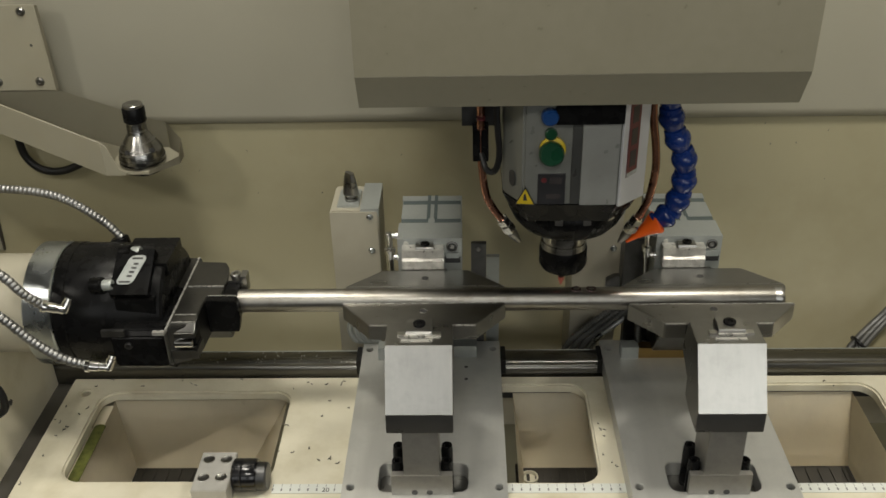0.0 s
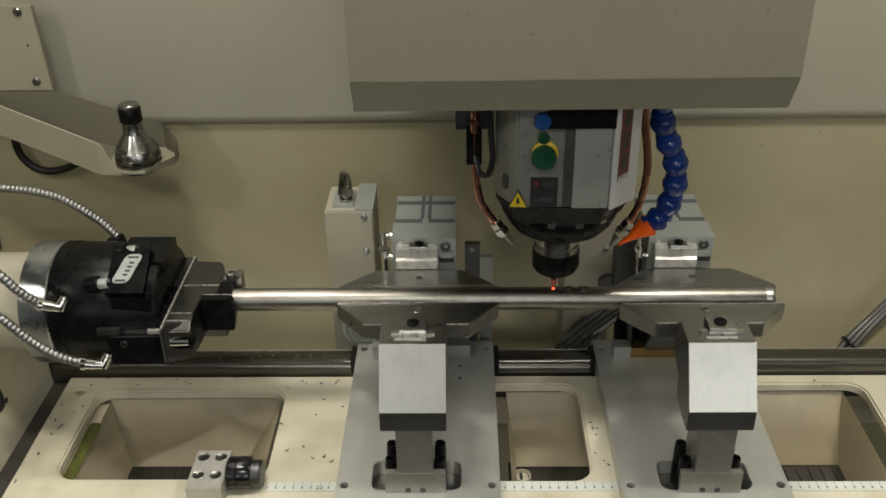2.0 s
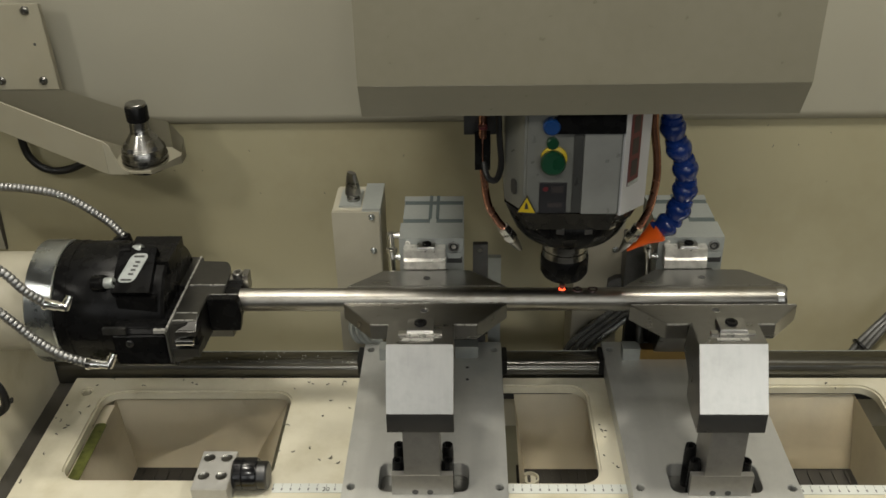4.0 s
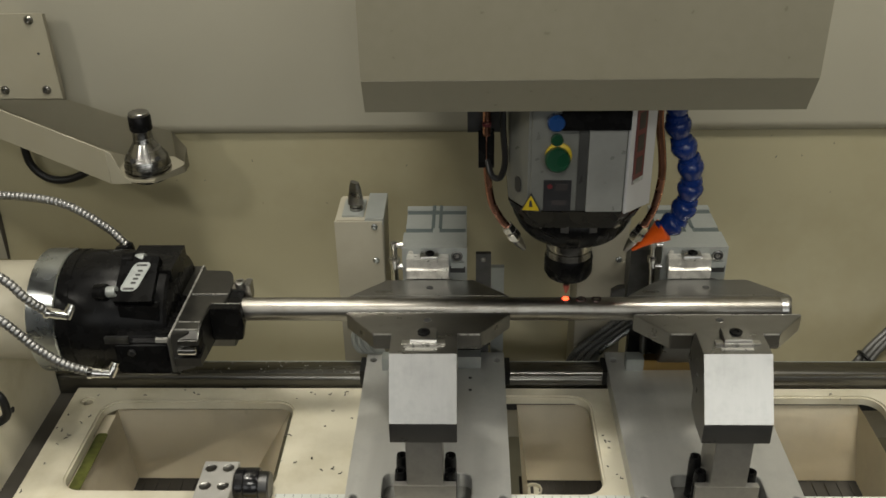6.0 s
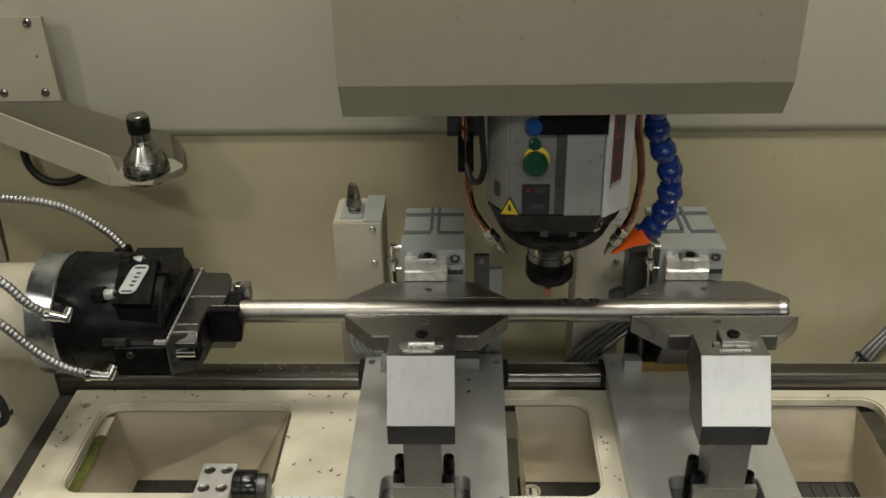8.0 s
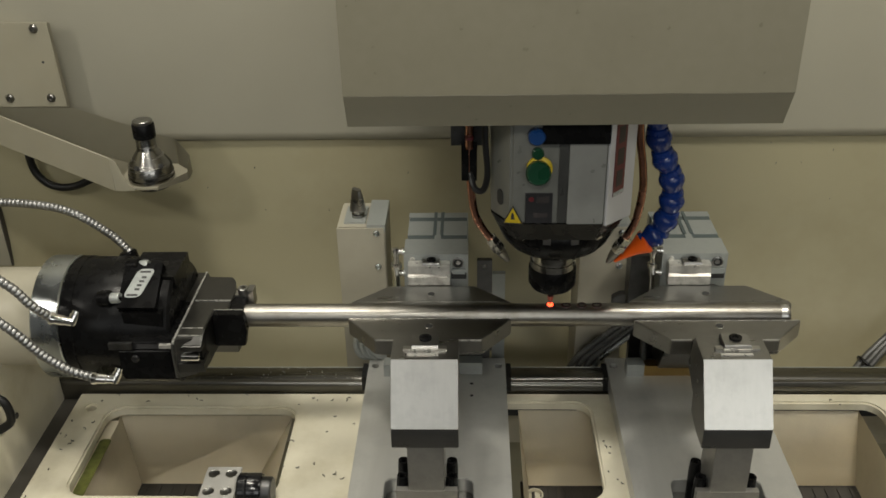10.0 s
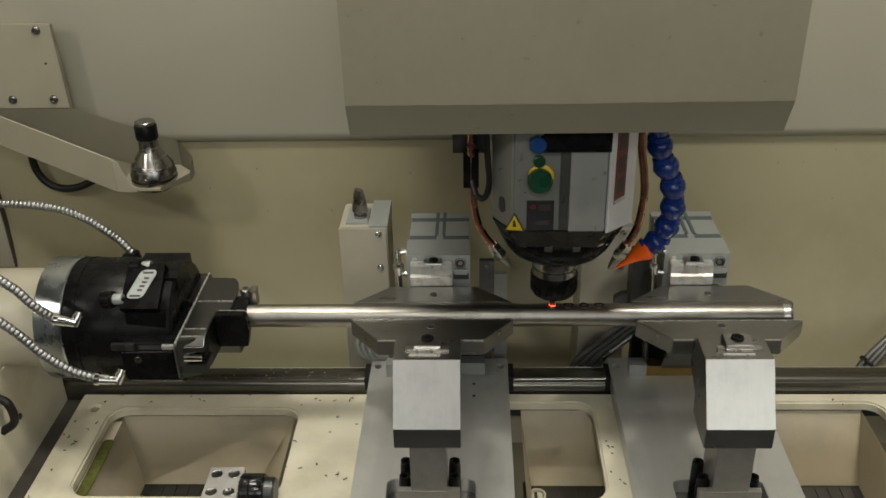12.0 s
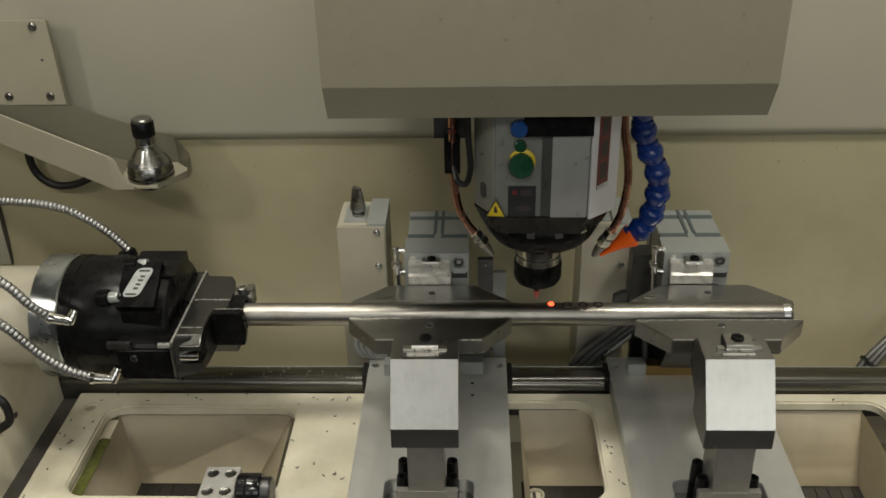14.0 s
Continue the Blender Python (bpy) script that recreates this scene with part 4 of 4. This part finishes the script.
    # copper air pipes and nozzles
    for nm, pts, d in (("copper_pipe", [(0.0555, 0.100, 0.46), (0.0553, 0.100, 0.41), (0.0553, 0.100, 0.365), (0.0600, 0.100, 0.321), (0.0690, 0.101, 0.300), (0.0780, 0.102, 0.287)], (0.5, 0.15, -0.8)),
                       ("copper_pipe", [(0.2262, 0.100, 0.46), (0.2265, 0.100, 0.41), (0.2325, 0.100, 0.370), (0.2343, 0.100, 0.343), (0.2300, 0.100, 0.310), (0.2205, 0.101, 0.287)], (-0.42, 0.15, -0.85))):
        cp = part(nm, pipe(pts, 0.0041, 8, 14), COPPER, h, "bent copper air pipe")
        e = Vector(pts[-1])
        dv = Vector(d).normalized()
        fit = part("fitting", lathe(e - dv * 0.002, d, [(0, 0.0058), (0.001, 0.0072), (0.007, 0.0072), (0.0075, 0.0058), (0.0095, 0.0058), (0.010, 0.0080), (0.017, 0.0080), (0.0175, 0.0056), (0.021, 0.0056)], 6), CHROME, cp, "chromed compression fitting")
        part("nozzle", lathe(e + dv * 0.019, d, [(0, 0.0056), (0.006, 0.0050), (0.012, 0.0036), (0.017, 0.0022)], 14), JAW, cp)
    part("hose_bracket", box(0.036, 0.074, 0.118, 0.124, 0.388, 0.47, 0.001), DARKSTEEL, h, "dark bracket")
    clip = part("pipe_clip", box(0.047, 0.063, 0.096, 0.120, 0.358, 0.392, 0.0015), BLACK, h, "black pipe clip")
    part("red_ring", lathe((0.0552, 0.094, 0.4045), (0, 0, 1), [(0, 0.0045), (0.003, 0.0045)], 14), REDLABEL, clip)
    part("cable_loop", pipe([(0.070, 0.09, 0.44), (0.0715, 0.085, 0.40), (0.0735, 0.085, 0.37), (0.069, 0.086, 0.352), (0.0605, 0.088, 0.353), (0.056, 0.098, 0.366)], 0.0033, 8, 10), RUBBER, h, "black cable")
    # jointed blue coolant hose
    hose = tagged(part("coolant_hose", lathe((0.246, 0.12, 0.47), (0, 0, -1), [(0, 0.012), (0.045, 0.012), (0.048, 0.010)], 20), BLUE, h), "blue ball-jointed plastic coolant hose")
    line = [Vector(p) for p in ((0.2462, 0.12, 0.424), (0.2480, 0.12, 0.400), (0.2555, 0.12, 0.376), (0.2665, 0.12, 0.354), (0.2705, 0.12, 0.329), (0.2680, 0.12, 0.3055), (0.2590, 0.119, 0.284), (0.2430, 0.117, 0.2735))]
    for p, q in zip(line, line[1:]):
        d = q - p
        L = d.length
        part("hose_link", lathe(p - d * 0.10, d, [(0.05 * L, 0.0095), (0.16 * L, 0.0126), (0.32 * L, 0.0139), (0.50 * L, 0.0133), (0.70 * L, 0.0110), (0.86 * L, 0.0097), (0.90 * L, 0.0112), (1.10 * L, 0.0116), (1.14 * L, 0.0095)], 20), BLUE, hose)
    # flat fan nozzle
    p, tip = Vector((0.2440, 0.1165, 0.2740)), Vector((0.2120, 0.115, 0.2500))
    d = (tip - p).normalized()
    side_v = Vector((0.46, -0.52, 0.25))
    side_v = (side_v - d * side_v.dot(d)).normalized()
    up_v = d.cross(side_v)
    bm = bmesh.new()
    rings = []
    for s, wd, ht in ((-0.004, 0.0125, 0.0095), (-0.003, 0.0165, 0.0105), (0.000, 0.0168, 0.0100), (0.012, 0.0098, 0.0060), (0.026, 0.0045, 0.0034), (0.038, 0.0016, 0.0016)):
        rings.append([bm.verts.new(p + d * s + side_v * (wd * cos(2 * pi * k / 20)) + up_v * (ht * sin(2 * pi * k / 20))) for k in range(20)])
    for a, b in zip(rings, rings[1:]):
        for k in range(20):
            bm.faces.new((a[k], a[(k + 1) % 20], b[(k + 1) % 20], b[k]))
    bm.faces.new(rings[0])
    bm.faces.new(rings[-1])
    part("fan_nozzle", bm, ORANGE, hose, "orange flat fan nozzle")
    return h


# ---------------------------------------------------------------- tool stations
def sheet(corners, thick=0.0026):
    """A folded sheet metal face from its corners, given a thickness."""
    bm = bmesh.new()
    bm.faces.new([bm.verts.new(p) for p in corners])
    bmesh.ops.solidify(bm, geom=bm.faces[:], thickness=thick)
    return bm


def build_tool_bracket():
    b = thing("tool_bracket", "cream sheet metal bracket bolted to wall holding a tool", "bracket")
    part("back_plate", prism([(-0.80, 0.328), (-0.5050, 0.328), (-0.5080, 0.4425), (-0.80, 0.4425)], "y", 0.400, 0.404, 0.0008), BRACKET, b, "cream mounting plate")
    part("side_flange", sheet([(-0.5048, 0.4000, 0.328), (-0.4995, 0.3975, 0.328), (-0.5030, 0.3975, 0.4425), (-0.5078, 0.4000, 0.4425)]), BRACKET, b, "folded edge of the mounting plate")
    part("spacer", box(-0.78, -0.55, 0.405, 0.442, 0.35, 0.43, 0.001), BRACKET, b)
    for x, z in ((-0.527, 0.4345), (-0.524, 0.341), (-0.580, 0.341)):
        pan_screw("screw", b, (x, 0.400, z), (0, -1, 0), 0.006, JAW)
    part("small_hole", lathe((-0.5240, 0.3999, 0.3900), (0, -1, 0), [(0, 0.0019), (0.0002, 0.0018)], 10), INK, b)
    seat = [(-0.424, 0.3135), (-0.369, 0.3125), (-0.339, 0.344), (-0.3405, 0.366), (-0.365, 0.392), (-0.430, 0.396)]
    part("seat", holed_plate(seat, [disc(-0.3862, 0.345, 0.024, 24)], 0.2445, 0.2475), BRACKET, b, "cream seat plate")
    part("ramp", sheet([(-0.4235, 0.314, 0.2462), (-0.66, 0.386, 0.318), (-0.66, 0.400, 0.318), (-0.4295, 0.396, 0.2462)]), BRACKET, b, "sloping cream arm floor")
    part("front_flange", prism([(0, 0.2445), (0.1573, 0.287), (0.2465, 0.312), (0.2465, 0.355), (0.146, 0.3287), (0, 0.2905)], "y", 0.0002, 0.0028, 0.0004, 1), BRACKET, b, "cream folded front flange", at=pose(-0.424, 0.3125, 0, 0, 0, 163.2))
    part("flange_end", prism([(-0.4242, 0.2445), (-0.4242, 0.2905), (-0.418, 0.2860), (-0.413, 0.2700), (-0.406, 0.2540), (-0.399, 0.2490), (-0.399, 0.2445)], "y", 0.3095, 0.3122, 0.0004, 1), BRACKET, b)
    part("end_flange", sheet([(-0.400, 0.3120, 0.2450), (-0.369, 0.3120, 0.2450), (-0.3375, 0.344, 0.2450), (-0.3375, 0.344, 0.256), (-0.369, 0.3120, 0.2495), (-0.400, 0.3120, 0.2495)][1:5]), BRACKET, b)
    part("tip_flange", sheet([(-0.3375, 0.344, 0.2450), (-0.3385, 0.367, 0.2450), (-0.3385, 0.367, 0.271), (-0.3375, 0.344, 0.256)]), BRACKET, b)
    part("corner_flange", sheet([(-0.3390, 0.3675, 0.2450), (-0.364, 0.3935, 0.2450), (-0.364, 0.3935, 0.284), (-0.3390, 0.3675, 0.271)]), BRACKET, b)
    part("rear_flange", sheet([(-0.365, 0.394, 0.2450), (-0.430, 0.398, 0.2450), (-0.66, 0.4, 0.31), (-0.66, 0.399, 0.3275), (-0.498, 0.399, 0.3275), (-0.388, 0.396, 0.2885), (-0.365, 0.394, 0.2840)]), BRACKET, b, "cream folded rear flange")
    tool = thing("tool_holder", "shiny steel tool holder with black nut standing in bracket", "tool holder", at=(-0.3862, 0.345, 0.2475))
    part("flange", lathe((0, 0, 0), (0, 0, 1), [(-0.010, 0.0235), (0.0005, 0.0235), (0.0005, 0.0300), (0.004, 0.0300), (0.0045, 0.0280), (0.007, 0.0280), (0.0075, 0.0300), (0.011, 0.0298)], 48), TURNED, tool)
    part("cone", lathe((0, 0, 0.011), (0, 0, 1), [(0, 0.0290), (0.010, 0.0278), (0.011, 0.0270), (0.030, 0.0140), (0.032, 0.0130), (0.050, 0.0122)], 48), TURNED, tool)
    part("nut", lathe((0, 0, 0.058), (0, 0, 1), [(0, 0.0138), (0.001, 0.0145), (0.018, 0.0145), (0.020, 0.0132)], 36), BLACK, tool, "black collet nut")
    part("nut_face", lathe((0, 0, 0.078), (0, 0, 1), [(0, 0.0128), (0.003, 0.0128), (0.004, 0.0115), (0.004, 0.004), (0.002, 0)], 32), JAW, tool)
    for a in (250, 320):
        x, y = 0.0283 * cos(radians(a)), 0.0283 * sin(radians(a))
        part("index_hole", lathe((x * 0.9, y * 0.9, 0.024), (x, y, 0.01), [(0, 0.0032), (0.0029, 0.0032), (0.0031, 0)], 12), INK, tool)
    cab = thing("cable_loop", "black rubber cable loop hanging by the back wall", "cable")
    part("cable", pipe([(-0.575, 0.43, 0.285), (-0.588, 0.43, 0.255), (-0.586, 0.43, 0.220), (-0.565, 0.43, 0.198), (-0.530, 0.43, 0.198), (-0.48, 0.43, 0.222), (-0.43, 0.425, 0.245), (-0.405, 0.42, 0.270)], 0.0055, 8, 12), RUBBER, cab)


def build_tool_post():
    p = thing("tool_post", "cream box-shaped stand with grey corner cover behind the vise", "tool stand", "stands behind the vises", at=(-0.1045, 0.28, 0.0))
    part("post_body", prism([(-0.0305, -0.1), (0.0305, -0.1), (0.0320, 0.205), (-0.0305, 0.205)], "y", 0, 0.074, 0.002), CREAM, p, "cream-painted box")
    part("front_face", box(-0.0304, 0.0304, -0.0022, -0.0002, -0.10, 0.2046, 0.0006), CREAM, p)
    part("corner_cover", box(0.0085, 0.0322, -0.0005, 0.0745, 0.1985, 0.2085, 0.001), ALU, p, "grey aluminium corner cover")
    part("socket", box(-0.022, 0.006, 0.010, 0.058, 0.2045, 0.2075, 0.0006), ALU, p, "square steel socket")
    for z in (0.1975, 0.1485):
        pan_screw("screw", p, (0.0205, -0.0024, z), (0, -1, 0), 0.0045)
    copy_thing(p, pose(-0.1045 + 0.3137, 0.28, 0.0))
    q = thing("cutter", "small steel cutter standing in the stand's socket", "cutter", at=(-0.1095, 0.308, 0.2075))
    part("cutter_base", lathe((0, 0, 0), (0, 0, 1), [(0, 0.0085), (0.004, 0.0085), (0.0045, 0.0065), (0.008, 0.0065)], 24), TURNED, q)
    bm = bmesh.new()
    n = 16
    rings = []
    for k in range(12):
        z, tw = 0.008 + 0.0028 * k, 0.14 * k
        env = 0.0105 - 0.00022 * k if k < 10 else 0.007
        rings.append([bm.verts.new((env * (0.72 + 0.28 * cos(2 * (2 * pi * j / n) + tw)) * cos(2 * pi * j / n), env * (0.72 + 0.28 * cos(2 * (2 * pi * j / n) + tw)) * sin(2 * pi * j / n), z)) for j in range(n)])
    for a, b in zip(rings, rings[1:]):
        for j in range(n):
            bm.faces.new((a[j], a[(j + 1) % n], b[(j + 1) % n], b[j]))
    bm.faces.new(rings[0])
    bm.faces.new(rings[-1])
    part("cutter_flutes", bm, JAW, q)


def build_stop():
    s = thing("end_stop", "bright steel stop block with black rubber bumper on bed", "stop block", at=(-0.243, 0.0, 0.0))
    part("block", holed_plate([(-0.0195, -0.034), (0.0195, -0.034), (0.0195, 0.027), (-0.0195, 0.027)],
                              [disc(sx * 0.0098, y, 0.0056) for sx in (-1, 1) for y in (-0.0135, 0.0150)], 0.0015, 0.030, 0.001), STOPSTEEL, s, "bright ground steel block with four bores")
    part("block_core", box(-0.018, 0.018, -0.032, 0.025, 0.0018, 0.017, 0.0), INK, s)
    for sx in (-1, 1):
        for y in (-0.0135, 0.0150):
            part("bore_rim", lathe((sx * 0.0098, y, 0.0285), (0, 0, 1), [(0.0012, 0.0056), (0.0017, 0.0066), (0.0019, 0.0063), (0.0014, 0.0056), (-0.010, 0.0054)], 24), MID, s, "bright countersunk rim")
    part("bumper", lathe((0.0197, 0.002, 0.0188), (1, 0, 0), [(0, 0.0165), (0.002, 0.0183), (0.010, 0.0183), (0.011, 0.0174), (0.012, 0.0183), (0.025, 0.0183), (0.027, 0.0170)], 36), BLACKGLOSS, s, "black rubber bumper")
    part("bumper_base", lathe((0.047, 0.002, 0.0165), (1, 0, 0), [(0, 0.0160), (0.009, 0.0160), (0.011, 0.0145)], 28), DARKSTEEL, s)
    part("yellow_shim", box(0.018, 0.075, -0.036, -0.030, 0.001, 0.004, 0.0004, 1), YELLOW, s, "yellow edge strip")


def build_hoses():
    for pts, end in (([(-0.62, 0.20, 0.262), (-0.56, 0.20, 0.278), (-0.507, 0.20, 0.2815), (-0.4425, 0.20, 0.271), (-0.394, 0.195, 0.2425), (-0.368, 0.185, 0.222)], None),
                     ([(-0.52, 0.02, 0.325), (-0.470, 0.02, 0.303), (-0.431, 0.02, 0.2735), (-0.4138, 0.02, 0.2515), (-0.398, 0.026, 0.231)], (0.8, 0.35, -0.45)),
                     ([(-0.52, 0.0, 0.315), (-0.470, 0.0, 0.270), (-0.4324, 0.0, 0.236), (-0.4054, 0.0, 0.204), (-0.380, 0.0, 0.1835), (-0.3560, 0.003, 0.1715)], (0.95, 0.05, -0.12))):
        h = thing("metal_hose", "flexible spiral-wound metal hose with nickel elbow fitting", "hose", "hoses at the chuck")
        part("hose", pipe(pts, 0.0052, 26, 12, 0.15), HOSEMETAL, h)
        if end:
            e, d = Vector(pts[-1]), Vector(end).normalized()
            f = part("ferrule", lathe(e - d * 0.003, d, [(0, 0.0068), (0.004, 0.0070), (0.0045, 0.0056), (0.014, 0.0056), (0.0145, 0.0048), (0.022, 0.0048)], 16), CHROME, h, "nickel-plated ferrule")
            p = e + d * 0.018
            part("elbow", lathe(p - Vector((0, 0, 0.004)), (0.35, 0.5, 0.8), [(0, 0.0045), (0.003, 0.0052), (0.012, 0.0050), (0.0125, 0.0040), (0.016, 0.0040)], 14), CHROME, f)
        else:
            e = Vector(pts[-1])
            part("boss", lathe(e - Vector((0.003, -0.002, 0.012)), (-0.3, 0.2, 1), [(0, 0.011), (0.010, 0.011), (0.012, 0.009)], 18), BLACK, h)
    for k, dx in enumerate((-0.010, 0.0, 0.009)):
        c = thing("cable", "grey electric cable hanging in front of back wall", "cable", "bundled cables")
        part("cable_core", pipe([(0.590 + dx, 0.325, -0.11), (0.598 + dx, 0.340, -0.080), (0.620 + dx, 0.355, -0.053), (0.663 + dx, 0.378, -0.021 + k * 0.003), (0.715 + dx, 0.395, 0.035), (0.757, 0.415, 0.11)], 0.0048, 8, 10), CABLE, c)
    tie = thing("cable_tie", "black cable tie round the cable bundle", "cable tie")
    part("tie", lathe((0.612, 0.351, -0.061), (0.75, 0.3, 0.6), [(0, 0.0155), (0.003, 0.0155)], 16), RUBBER, tie)
    for k in range(4):
        c = thing("spiral_hose", "grey spiral-wrapped air hose between the vises", "hose", "air hoses between the vises")
        x = 0.178 + 0.011 * k
        part("hose", pipe([(x - 0.012, 0.285, -0.04), (x, 0.27, 0.005), (x + 0.020, 0.26, 0.036), (x + 0.045, 0.25, 0.068), (x + 0.075, 0.245, 0.10)], 0.0044, 16, 10, 0.2), CABLE if k < 3 else ZINC, c)
    for k in range(4):
        c = thing("air_tube", "translucent grey air tube bundled beside the vise", "air tube", "air tubes at the vise")
        x = -0.112 + 0.007 * k
        part("tube", pipe([(x + 0.016, 0.25, 0.085), (x + 0.002, 0.245, 0.068), (x - 0.004, 0.242, 0.05), (x + 0.002, 0.242, 0.032), (x + 0.014, 0.246, 0.026)], 0.0036, 8, 10), ALU, c)


build_setting()
build_bed()
build_rail()
build_specks()
build_chuck()
TUBE_OB = build_tube()
build_vise(-0.0082, -0.0018, -0.0015, 0.0038, 0.1166, "steel self-centring vise with air cylinder, clamping the tube", True)
build_vise(0.3060, 0.0010, 0.0092, 0.0015, 0.1120, "steel self-centring vise with air cylinder at tube end", False)
HEAD = build_head()
build_tool_bracket()
build_tool_post()
build_stop()
build_hoses()


# glowing metal in the holes being drilled
def hot_slug():
    s = tagged(part("hot_metal", lathe((0, 0, 0), (0, 0, 1), [(-0.0035, 0), (-0.0030, 0.0020), (-0.001, 0.0035), (0.0006, 0.0037), (0.0016, 0.0030), (0.0022, 0.0014), (0.0024, 0)], 20), HOT),
               "red-hot metal welling up round the drill", "hot metal")
    return s


SLUG_A, SLUG_B = hot_slug(), hot_slug()
COLLAR_A, COLLAR_B = drilled_collar(0.1467, TUBE_OB), drilled_collar(0.1283, TUBE_OB)


def motions():
    mm = 0.001
    rows = [(0.0, 0, 0), (0.5, 0, -0.1), (1.0, 0, -1.2), (1.5, 0, -2.3), (2.0, 0, -3.5), (2.5, 0, -4.8), (3.0, 0, -6.3), (4.2, 0, -11.5), (5.2, 0, -16.2), (5.5, 0, -16.7),
            (5.8, 0, -16.7), (5.9, 0, -5.5), (6.0, 0, 2.0), (6.1, 0, 2.0), (6.2, -11, 2.0), (6.3, -18.4, 1.8), (6.5, -18.4, 1.8), (7.0, -18.4, 1.5), (7.5, -18.4, 0.4), (8.0, -18.4, 0.2),
            (9.0, -18.4, -1.6), (10.5, -18.4, -6.1), (11.0, -18.4, -7.9), (11.5, -18.4, -9.9), (12.0, -18.4, -12.4), (12.5, -18.4, -14.7), (13.0, -18.4, -16.7), (13.3, -18.4, -16.7),
            (13.4, -18.4, -2.0), (13.5, -18.4, 2.0), (13.6, -22, 2.0), (13.7, -33.5, 1.9), (13.8, -35.8, 1.9), (14.0, -35.8, 1.9)]
    walk(HEAD, [(t, pose(x * mm, 0, z * mm)) for t, x, z in rows])
    top = AX_Z + 0.0134
    for slug, x, keys in ((SLUG_A, 0.1467, [(0.0, -6), (1.7, -6), (2.1, -1.0), (2.6, 0), (6.5, 0), (7.0, -2.5), (7.4, -6), (14.0, -6)]),
                          (SLUG_B, 0.1283, [(0.0, -6), (8.3, -6), (8.9, -1.0), (9.6, 0), (14.0, 0)])):
        walk(slug, [(t, pose(x, AX_Y, top + z * mm)) for t, z in keys])
    for collar, x, keys in ((COLLAR_A, 0.1467, [(0.0, -4), (1.9, -4), (3.2, 0), (14.0, 0)]), (COLLAR_B, 0.1283, [(0.0, -4), (8.6, -4), (10.3, 0), (14.0, 0)])):
        walk(collar, [(t, pose(x, 0, 0.0132 + z * mm)) for t, z in keys])


motions()
